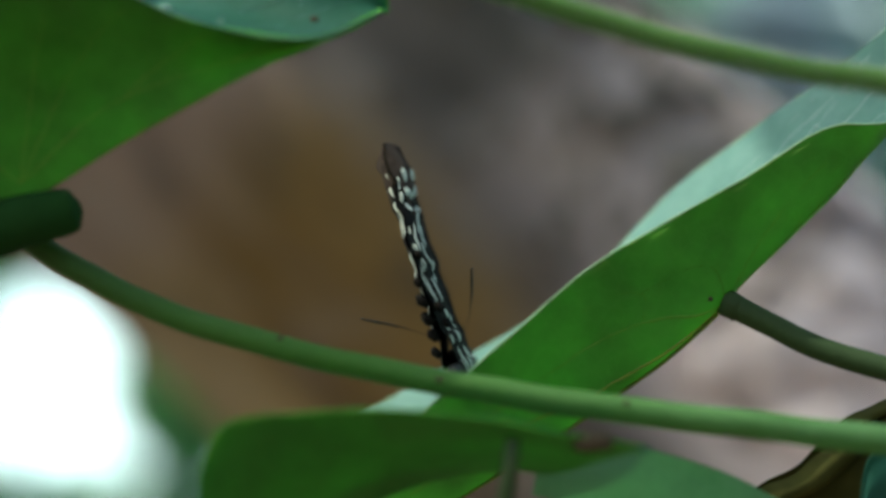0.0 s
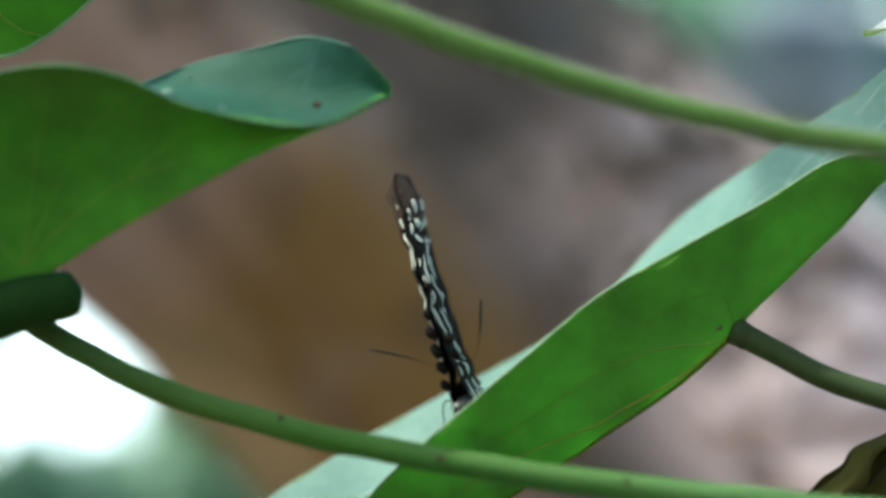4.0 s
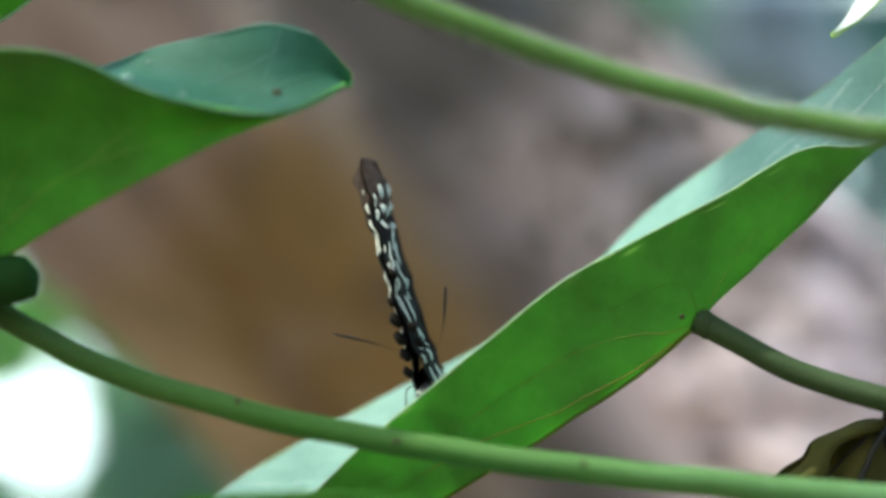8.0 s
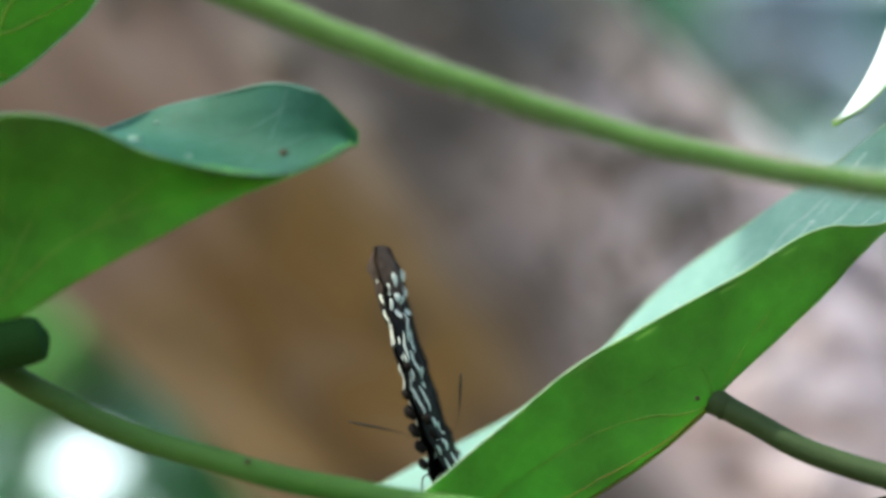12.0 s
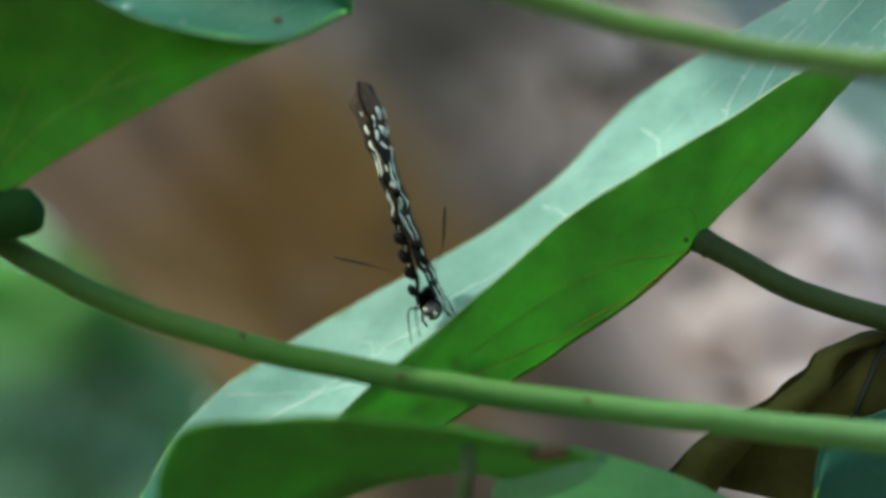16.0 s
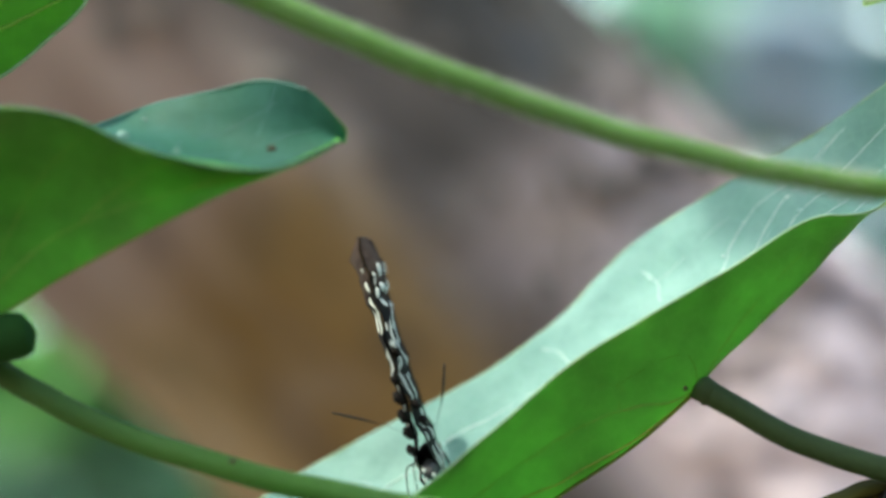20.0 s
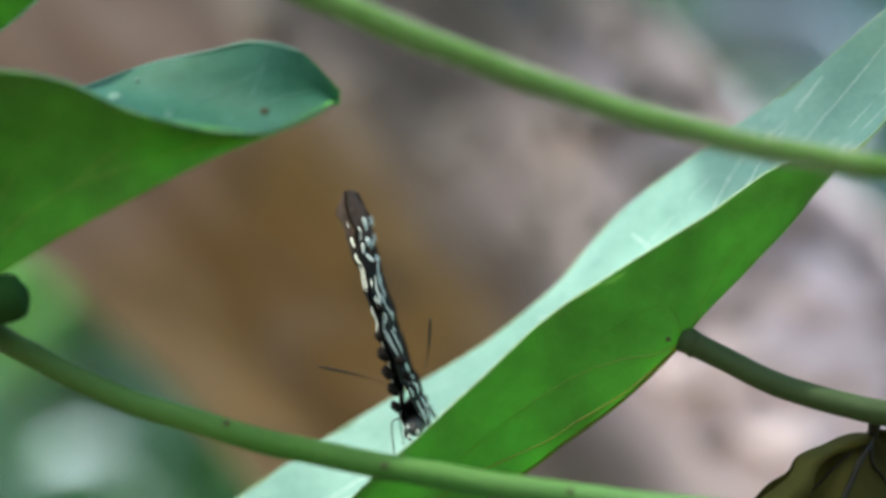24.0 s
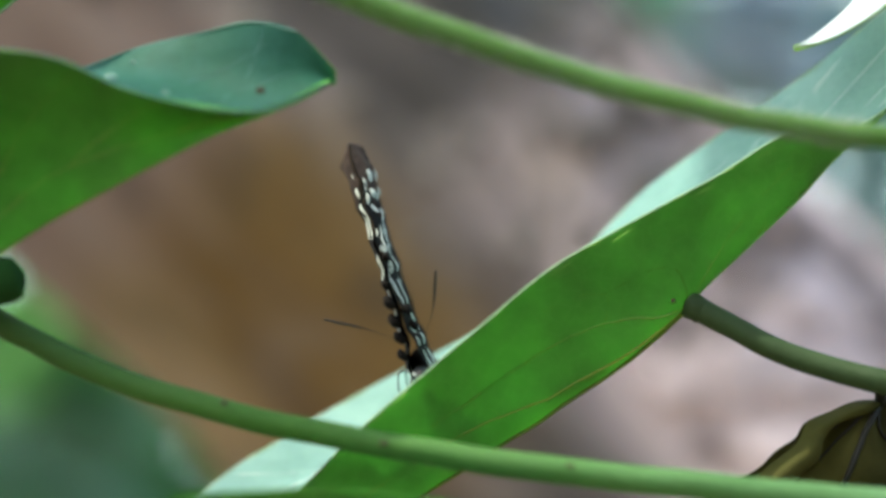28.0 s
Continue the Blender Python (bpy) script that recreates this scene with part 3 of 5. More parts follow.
# ---- the vine: stems and leaves ----
def left_leaf():
    ob = thing("vine_leaf", (-0.0710, 0.3430, -0.0002), "green leaf with curled margin, blue-green on top", "leaf", "vine leaves")
    low = [(-0.0965, 0.3410, -0.0067), (-0.0831, 0.3390, -0.0021), (-0.0707, 0.3370, 0.0043), (-0.0623, 0.3360, 0.0093), (-0.0485, 0.3350, 0.0166), (-0.0367, 0.3350, 0.0225), (-0.0268, 0.3360, 0.0269), (-0.0205, 0.3370, 0.0297), (-0.0157, 0.3380, 0.0329)]
    roll = [(-0.0967, 0.3290, 0.0266), (-0.0857, 0.3280, 0.0327), (-0.0713, 0.3270, 0.0360), (-0.0599, 0.3280, 0.0347), (-0.0490, 0.3290, 0.0299), (-0.0372, 0.3310, 0.0271), (-0.0283, 0.3330, 0.0266), (-0.0213, 0.3360, 0.0295), (-0.0157, 0.3380, 0.0329)]
    top = [(-0.1040, 0.3540, 0.0257), (-0.0889, 0.3510, 0.0293), (-0.0742, 0.3490, 0.0312), (-0.0606, 0.3470, 0.0342), (-0.0488, 0.3450, 0.0381), (-0.0385, 0.3430, 0.0402), (-0.0304, 0.3410, 0.0417), (-0.0230, 0.3400, 0.0401), (-0.0157, 0.3382, 0.0322)]
    g1 = grid_of([low, between(low, roll, 0.5, (0, 0.002, 0)), roll], 110, 26)
    g1 = ripple(g1, 0.0006, 60)[:, :-5]
    g2 = grid_of([roll, between(roll, top, 0.5, (0, 0.0015, -0.0012)), top], 110, 18)
    g2 = ripple(g2, 0.0003, 70, 4.0)[:, :-2]
    skin("underside", g1, 0, LEAF_UNDER_FRESH, ob, "deep green leaf underside with sunlit yellow-green edge")
    skin("upper_side", g1, -0.0004 * front(g1), LEAF_BACK, ob)
    skin("curled_margin", g2, 0, LEAF_TOP_BLUE, ob, "blue-green waxy upper side with pale veins")
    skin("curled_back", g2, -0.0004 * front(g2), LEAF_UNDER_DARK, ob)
    tube("rim", low[:-2], (0.00022, 0.00022, 0.00018, 0.00005), VEIN_BROWN, ob, n=70, sides=6)
    tube("fold", [tuple(v) for v in g2[0, ::4]], (0.00010, 0.00012, 0.00012, 0.00010), LEAF_TOP, ob, n=90, sides=8)
    tube("rim", top[:-1], (0.00012, 0.00014, 0.00014), LEAF_TOP, ob, n=70, sides=6)
    for uv in ([(0.20, 0.1), (0.4, 0.30), (0.62, 0.42), (0.85, 0.5)], [(0.20, 0.1), (0.3, 0.5), (0.42, 0.9)], [(0.2, 0.1), (0.24, 0.6), (0.28, 0.95)],
               [(0.20, 0.1), (0.1, 0.5), (0.02, 0.8)], [(0.42, 0.32), (0.5, 0.6), (0.58, 0.95)], [(0.6, 0.42), (0.68, 0.65), (0.76, 0.95)]):
        vein(g1, uv, 0.00002 * front(g1), 0.00017, 0.00007, VEIN_YELLOW, ob)
    for uv in ([(0.5, 0.1), (0.62, 0.45), (0.8, 0.8)], [(0.58, 0.05), (0.7, 0.3), (0.9, 0.5)], [(0.66, 0.08), (0.74, 0.5), (0.8, 0.95)]):
        vein(g2, uv, 0.00002 * front(g2), 0.00008, 0.00004, VEIN_FAINT, ob)
    for x, z, r in ((0.47, 0.30, 0.0010), (0.57, 0.12, 0.0005), (0.5, 0.75, 0.0004)):
        c = on_sheet(g2, [(x, z), (x + 0.01, z)], 0.0002 * front(g2), 2)[0]
        blob("scar", tuple(c), (r, 0.0002, r * 0.6), SCAR, ob, 3, 0.5)
    c = on_sheet(g2, [(0.77, 0.28), (0.78, 0.28)], 0.0002 * front(g2), 2)[0]
    blob("speck", tuple(c), (0.0008, 0.0002, 0.0005), SPECK, ob, 1, 0.5)
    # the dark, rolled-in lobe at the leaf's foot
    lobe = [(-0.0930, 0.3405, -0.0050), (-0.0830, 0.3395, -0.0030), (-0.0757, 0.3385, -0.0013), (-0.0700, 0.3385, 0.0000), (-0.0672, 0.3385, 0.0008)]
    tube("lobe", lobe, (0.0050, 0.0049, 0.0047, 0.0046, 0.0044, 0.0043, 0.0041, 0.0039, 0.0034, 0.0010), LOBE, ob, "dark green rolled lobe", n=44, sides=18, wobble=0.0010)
    return ob


STALK_AT = (-0.0700, 0.3444, -0.0086)


def long_stalk():
    """The long stalk that springs from the lobe and crosses before the folded leaf."""
    ob = thing("leaf_stalk", STALK_AT, "long smooth pale green leaf stalk springing from the dark lobe", "stem")
    path = [(-0.0820, 0.3450, -0.0010), (-0.0780, 0.3450, -0.0036), (-0.0740, 0.3449, -0.0062), (-0.0700, 0.3444, -0.0086), (-0.0660, 0.3439, -0.0106), (-0.0600, 0.3432, -0.0137), (-0.0500, 0.3420, -0.0177), (-0.0350, 0.3389, -0.0220), (-0.0200, 0.3367, -0.0252), (-0.0050, 0.3347, -0.0278), (0.0100, 0.3326, -0.0301), (0.0250, 0.3306, -0.0320), (0.0400, 0.3287, -0.0336), (0.0550, 0.3275, -0.0351), (0.0720, 0.3260, -0.0366), (0.1050, 0.3260, -0.0390), (0.1605, 0.3265, -0.0420)]
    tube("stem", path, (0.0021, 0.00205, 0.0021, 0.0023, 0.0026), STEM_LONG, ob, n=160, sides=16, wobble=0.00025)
    for p in ((-0.0346, 0.3360, -0.0203), (-0.0090, 0.3325, -0.0268), (0.0205, 0.3285, -0.0302)):
        blob("speck", p, (0.0006, 0.0003, 0.0004), SPECK, ob, 2, 0.5)
    return ob


def upper_leaf():
    ob = thing("vine_leaf", (-0.0782, 0.3500, 0.0532), "bright green leaf hanging from the vine above", "leaf", "vine leaves")
    a = [(-0.1175, 0.3600, 0.0548), (-0.0995, 0.3550, 0.0453), (-0.0844, 0.3520, 0.0402), (-0.0756, 0.3510, 0.0431), (-0.0668, 0.3500, 0.0499), (-0.0608, 0.3500, 0.0561), (-0.0567, 0.3520, 0.0669)]
    b = [(-0.1126, 0.3450, 0.0787), (-0.0968, 0.3420, 0.0715), (-0.0863, 0.3410, 0.0667), (-0.0780, 0.3410, 0.0648), (-0.0708, 0.3420, 0.0659), (-0.0649, 0.3450, 0.0684), (-0.0602, 0.3500, 0.0732)]
    g = ripple(grid_of([a, between(a, b, 0.5, (0, -0.002, 0)), b], 50, 20), 0.0006, 60, 2.0)
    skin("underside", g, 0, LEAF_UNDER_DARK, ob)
    skin("upper_side", g, -0.0004 * front(g), LEAF_BACK, ob)
    tube("rim", a, (0.0003, 0.0003), RIM, ob, n=50, sides=6)
    for uv in ([(0.1, 0.8), (0.4, 0.4), (0.8, 0.2)], [(0.3, 0.55), (0.4, 0.2), (0.5, 0.02)], [(0.5, 0.35), (0.6, 0.6), (0.8, 0.8)]):
        vein(g, uv, 0.0001 * front(g), 0.0004, 0.0002, VEIN_YELLOW, ob)
    return ob


# Leaf added out of view to shade the folded leaf's right end
def shade_leaf():
    ob = thing("vine_leaf", (-0.1020, 0.3600, 0.4500), "unseen broad thin green leaf added high above to shade the folded leaf", "leaf", "vine leaves")
    mid = [(-0.148, 0.365, 0.436), (-0.128, 0.363, 0.446), (-0.102, 0.360, 0.451), (-0.076, 0.358, 0.450), (-0.050, 0.357, 0.444)]
    wide = (0.004, 0.028, 0.034, 0.026, 0.003)
    far = [(x, y + w, z + 0.25 * w) for (x, y, z), w in zip(mid, wide)]
    near = [(x, y - w, z + 0.25 * w) for (x, y, z), w in zip(mid, wide)]
    g = ripple(grid_of([far, mid, near], 40, 18), 0.0008, 60, 9.0)
    skin("blade", g, 0, LEAF_BACK, ob)
    tube("stalk", [mid[-1], (0.020, 0.380, 0.430), (0.178, 0.372, 0.300)], (0.0010, 0.0020), STEM, ob, n=20)
    return ob


STEM_AT = (0.0250, 0.3180, 0.0307)


def top_stem():
    ob = thing("vine", STEM_AT, "pale green downy vine stem", "stem")
    path = [(-0.0600, 0.3180, 0.0638), (-0.0480, 0.3180, 0.0585), (-0.0400, 0.3180, 0.0549), (-0.0300, 0.3180, 0.0507), (-0.0200, 0.3180, 0.0465), (-0.0120, 0.3180, 0.0434), (-0.0040, 0.3180, 0.0403), (0.0040, 0.3180, 0.0374), (0.0120, 0.3180, 0.0347), (0.0200, 0.3180, 0.0321), (0.0300, 0.3180, 0.0293), (0.0400, 0.3180, 0.0269), (0.0500, 0.3180, 0.0249), (0.0600, 0.3180, 0.0233), (0.0700, 0.3180, 0.0224), (0.1050, 0.3260, 0.0198), (0.1756, 0.3380, 0.0085)]
    tube("stem", path, (0.0024, 0.0022, 0.0019, 0.0018, 0.0020), STEM_DOWNY, ob, n=150, sides=16, wobble=0.0003)
    rng = random.Random(8)
    mid = curve_at(path, 420)
    v, f = [], []
    for k in range(6000):
        c = mid[rng.randrange(60, 360)]
        w = rng.uniform(0, 6.28)
        d = np.array((0.3 * math.cos(w), math.cos(w), math.sin(w)))
        d[0] += rng.uniform(-0.5, 0.5)
        d /= np.linalg.norm(d)
        p0, p1 = c + d * 0.0018, c + d * rng.uniform(0.0025, 0.0033)
        n0 = len(v)
        v += [p0 + (0.00005, 0, 0), p0 - (0.00005, 0, 0), p0 + (0, 0, 0.00006), p1]
        f += [(n0, n0 + 1, n0 + 3), (n0 + 1, n0 + 2, n0 + 3), (n0 + 2, n0, n0 + 3)]
    tagged(raw("down", v, f, HAIR, ob, "fine whitish hairs"), kind="stuff")
    return ob


def low_leaf():
    ob = thing("vine_leaf", (-0.0162, 0.3250, -0.0404), "dark green leaf with wavy edge below the stalk", "leaf", "vine leaves")
    top = [(-0.0462, 0.3180, -0.0500), (-0.0456, 0.3170, -0.0400), (-0.0415, 0.3165, -0.0335), (-0.0300, 0.3165, -0.0322), (-0.0193, 0.3170, -0.0320), (-0.0107, 0.3170, -0.0325), (-0.0021, 0.3170, -0.0338), (0.0066, 0.3180, -0.0358), (0.0153, 0.3200, -0.0374), (0.0225, 0.3215, -0.0390)]
    low = [(-0.0462, 0.3260, -0.0560), (-0.0440, 0.3300, -0.0568), (-0.0365, 0.3330, -0.0548), (-0.0284, 0.3340, -0.0515), (-0.0194, 0.3350, -0.0476), (-0.0094, 0.3350, -0.0440), (-0.0004, 0.3340, -0.0426), (0.0080, 0.3320, -0.0436), (0.0150, 0.3270, -0.0415), (0.0226, 0.3218, -0.0392)]
    g = ripple(grid_of([top, between(top, low, 0.5, (0, -0.0015, 0)), low], 70, 18), 0.0009, 70, 6.0)
    skin("underside", g, 0, LEAF_SHADE, ob)
    skin("upper_side", g, -0.0004 * front(g), LEAF_TOP_BLUE, ob)
    tube("rim", top, (0.0002, 0.0002), LEAF_SHADE, ob, n=60, sides=6)
    tube("stalk", [(0.0014, 0.3200, -0.0374), (0.0009, 0.3180, -0.0413), (-0.0003, 0.3180, -0.0491), (-0.0021, 0.3180, -0.0611)], (0.0012, 0.0014), STEM_GREY, ob, n=20)
    blob("speck", (0.0140, 0.3195, -0.0380), (0.0030, 0.0008, 0.0016), SPECK, ob, 5, 0.6)
    b2 = [(0.0068, 0.3300, -0.0372), (0.0176, 0.3320, -0.0384), (0.0287, 0.3350, -0.0417), (0.0381, 0.3380, -0.0453), (0.0476, 0.3400, -0.0506)]
    b3 = [(0.0051, 0.3360, -0.0473), (0.0161, 0.3380, -0.0503), (0.0254, 0.3400, -0.0525), (0.0339, 0.3420, -0.0555), (0.0435, 0.3440, -0.0577)]
    g2 = ripple(grid_of([b2, between(b2, b3, 0.5, (0, -0.001, 0)), b3], 40, 14), 0.0006, 80, 3.0)
    skin("turned_lobe", g2, 0, LEAF_LOBE, ob, "pale blue-green turned-over lobe")
    return ob


def corner_leaf():
    ob = thing("vine_leaf", (0.0774, 0.3500, -0.0464), "blue-green leaf low beside the dead leaf", "leaf", "vine leaves")
    a = [(0.0599, 0.3460, -0.0530), (0.0608, 0.3460, -0.0459), (0.0627, 0.3460, -0.0424), (0.0681, 0.3470, -0.0401), (0.0750, 0.3480, -0.0377), (0.0879, 0.3500, -0.0345), (0.1029, 0.3520, -0.0337)]
    b = [(0.0590, 0.3480, -0.0611), (0.0618, 0.3480, -0.0583), (0.0684, 0.3490, -0.0576), (0.0763, 0.3510, -0.0579), (0.0881, 0.3530, -0.0601), (0.0961, 0.3550, -0.0614), (0.1059, 0.3560, -0.0644)]
    g = ripple(grid_of([a, between(a, b, 0.5, (0, -0.002, 0.002)), b], 36, 14), 0.0006, 70, 8.0)
    skin("upper_side", g, 0, LEAF_TOP_BLUE, ob)
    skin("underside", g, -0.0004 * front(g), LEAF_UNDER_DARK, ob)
    tube("rim", a, (0.0002, 0.0002), LEAF_TOP_BLUE, ob, n=36, sides=6)
    return ob


NODE = (0.0432, 0.3555, -0.0084)


def main_leaf():
    ob = thing("vine_leaf", NODE, "folded green leaf, pale waxy blue-green inside", "leaf", "vine leaves")
    crease = [(0.0899, 0.3620, 0.0364), (0.0746, 0.3600, 0.0229), (0.0584, 0.3580, 0.0061), (0.0441, 0.3570, -0.0078), (0.0305, 0.3560, -0.0192), (0.0160, 0.3560, -0.0295), (0.0015, 0.3560, -0.0383), (-0.0139, 0.3570, -0.0459), (-0.0335, 0.3590, -0.0529), (-0.0523, 0.3610, -0.0586)]
    near = [(0.0879, 0.3580, 0.0370), (0.0737, 0.3540, 0.0217), (0.0608, 0.3500, 0.0193), (0.0463, 0.3480, 0.0107), (0.0343, 0.3455, 0.0037), (0.0201, 0.3430, -0.0047), (0.0061, 0.3410, -0.0167), (-0.0087, 0.3420, -0.0290), (-0.0287, 0.3480, -0.0457), (-0.0515, 0.3590, -0.0578)]
    far = [(0.1132, 0.3580, 0.0739), (0.0936, 0.3610, 0.0569), (0.0711, 0.3665, 0.0389), (0.0501, 0.3765, 0.0260), (0.0327, 0.3820, 0.0146), (0.0167, 0.3820, -0.0014), (-0.0045, 0.3810, -0.0144), (-0.0271, 0.3790, -0.0263), (-0.0450, 0.3740, -0.0394), (-0.0552, 0.3640, -0.0552)]
    g = grid_of([far, between(far, crease, 0.33, (0, 0.0022, -0.0010)), between(far, crease, 0.68, (0, 0.0022, -0.0012)), crease,
                 between(crease, near, 0.5, (0, -0.0004, 0)), near], 150, 60)
    g = ripple(ripple(g, 0.0006, 55, 1.0), 0.00035, 160, 3.0)
    up = 1 if normals_of(g)[10, 75] @ np.array((0, -1, 0)) > 0 else -1
    skin("upper_side", g, 0, LEAF_TOP, ob, "pale blue-green waxy upper side")
    skin("underside", g, -0.0004 * up, LEAF_UNDER, ob, "translucent bright green underside")
    tube("rim", [tuple(p) for p in g[-1, ::6] - normals_of(g)[-1, ::6] * 0.0002 * up], (0.00022, 0.00022), RIM, ob, n=150, sides=6)
    tube("rim", [tuple(p) for p in g[0, ::6] - normals_of(g)[0, ::6] * 0.0002 * up], (0.00022, 0.00022), RIM, ob, n=150, sides=6)
    # veins on the underside spring from the node
    for uv, a, m in (([(0.345, 0.62), (0.443, 0.735), (0.523, 0.78), (0.60, 0.79), (0.70, 0.80)], 0.00036, VEIN_YELLOW),
                     ([(0.345, 0.61), (0.456, 0.645), (0.53, 0.665), (0.60, 0.70), (0.68, 0.725), (0.78, 0.72)], 0.00042, VEIN_OCHRE),
                     ([(0.345, 0.62), (0.349, 0.68), (0.362, 0.75), (0.39, 0.80), (0.43, 0.83), (0.48, 0.84)], 0.00014, VEIN_BROWN),
                     ([(0.345, 0.62), (0.30, 0.72), (0.24, 0.80), (0.18, 0.86)], 0.00020, VEIN_YELLOW), ([(0.362, 0.75), (0.345, 0.86), (0.31, 0.96)], 0.00008, VEIN_YELLOW),
                     ([(0.47, 0.752), (0.47, 0.82), (0.50, 0.87), (0.56, 0.90)], 0.00016, VEIN_YELLOW),
                     ([(0.56, 0.785), (0.57, 0.87), (0.60, 0.93)], 0.00008, VEIN_YELLOW),
                     ([(0.60, 0.70), (0.63, 0.76), (0.66, 0.79)], 0.00010, VEIN_YELLOW), ([(0.345, 0.605), (0.27, 0.63), (0.19, 0.66), (0.1, 0.70)], 0.00016, VEIN_BROWN),
                     ([(0.25, 0.635), (0.22, 0.74), (0.17, 0.79)], 0.00012, VEIN_YELLOW)):
        vein(g, uv, -0.00036 * up, a * 0.75, a * 0.35, m, ob)
    tube("midrib", [tuple(v) for v in on_sheet(g, [(0.345, 0.60), (0.5, 0.605), (0.65, 0.61), (0.85, 0.61)], -0.0006 * up, 12)], (0.00045, 0.0002), VEIN_BROWN, ob, n=50, sides=6)
    # pale raised veins on the waxy upper side
    for uv, a in (([(0.423, 0.102), (0.403, 0.169), (0.396, 0.237), (0.37, 0.42)], 0.00020), ([(0.403, 0.169), (0.369, 0.150), (0.336, 0.122), (0.309, 0.10), (0.27, 0.04)], 0.00007),
                  ([(0.55, 0.055), (0.53, 0.115), (0.51, 0.203), (0.45, 0.40)], 0.00019), ([(0.80, 0.235), (0.732, 0.22), (0.678, 0.20), (0.644, 0.165), (0.591, 0.17), (0.557, 0.186), (0.48, 0.30), (0.38, 0.46)], 0.00020),
                  ([(0.732, 0.22), (0.725, 0.169), (0.738, 0.136)], 0.00012), ([(0.859, 0.034), (0.832, 0.119), (0.805, 0.19), (0.77, 0.26)], 0.00013), ([(0.86, 0.235), (0.805, 0.237), (0.772, 0.254), (0.70, 0.34), (0.56, 0.46)], 0.00028),
                  ([(0.33, 0.33), (0.320, 0.254), (0.315, 0.203), (0.295, 0.136), (0.258, 0.11), (0.221, 0.051)], 0.00020), ([(0.31, 0.40), (0.289, 0.288), (0.268, 0.186), (0.255, 0.150), (0.228, 0.068)], 0.00018),
                  ([(0.28, 0.42), (0.255, 0.322), (0.245, 0.26), (0.215, 0.235), (0.174, 0.186), (0.12, 0.10)], 0.00018), ([(0.26, 0.42), (0.235, 0.325), (0.215, 0.339), (0.174, 0.373), (0.128, 0.39), (0.05, 0.38)], 0.00016),
                  ([(0.23, 0.45), (0.19, 0.46), (0.121, 0.50), (0.087, 0.51)], 0.00014), ([(0.30, 0.36), (0.285, 0.31), (0.272, 0.25)], 0.00012)):
        vein(g, uv, -0.00001 * up, a * 0.8, a * 0.4, VEIN_PALE, ob)
    for u, v in ((0.322, 0.23), (0.305, 0.16), (0.262, 0.17), (0.243, 0.25)):
        c = on_sheet(g, [(u, v), (u + 0.01, v)], 0.0001 * up, 2)[0]
        blob("scar", tuple(c), (0.0004, 0.0002, 0.0003), VEIN_PALE, ob, u * 90, 0.6)
    tube("stalk", [(0.0436, 0.3570, -0.0091), (0.0468, 0.3565, -0.0112), (0.0514, 0.3560, -0.0137), (0.0599, 0.3550, -0.0180), (0.0693, 0.3540, -0.0214), (0.0787, 0.3530, -0.0238), (0.1071, 0.3520, -0.0287), (0.1739, 0.3520, -0.0354)],
         (0.0022, 0.00205, 0.0021, 0.0022, 0.0026), STEM_GREY, ob, "dull grey-green leaf stalk", n=70, sides=16, wobble=0.0003)
    blob("speck", (0.0404, 0.3515, -0.0091), (0.0005, 0.0003, 0.0004), SPECK, ob, 1, 0.6)
    blob("node", (0.0440, 0.3562, -0.0096), (0.0026, 0.0022, 0.0024), STEM_GREY, ob, 4, 0.4, "dark swollen joint")
    return ob


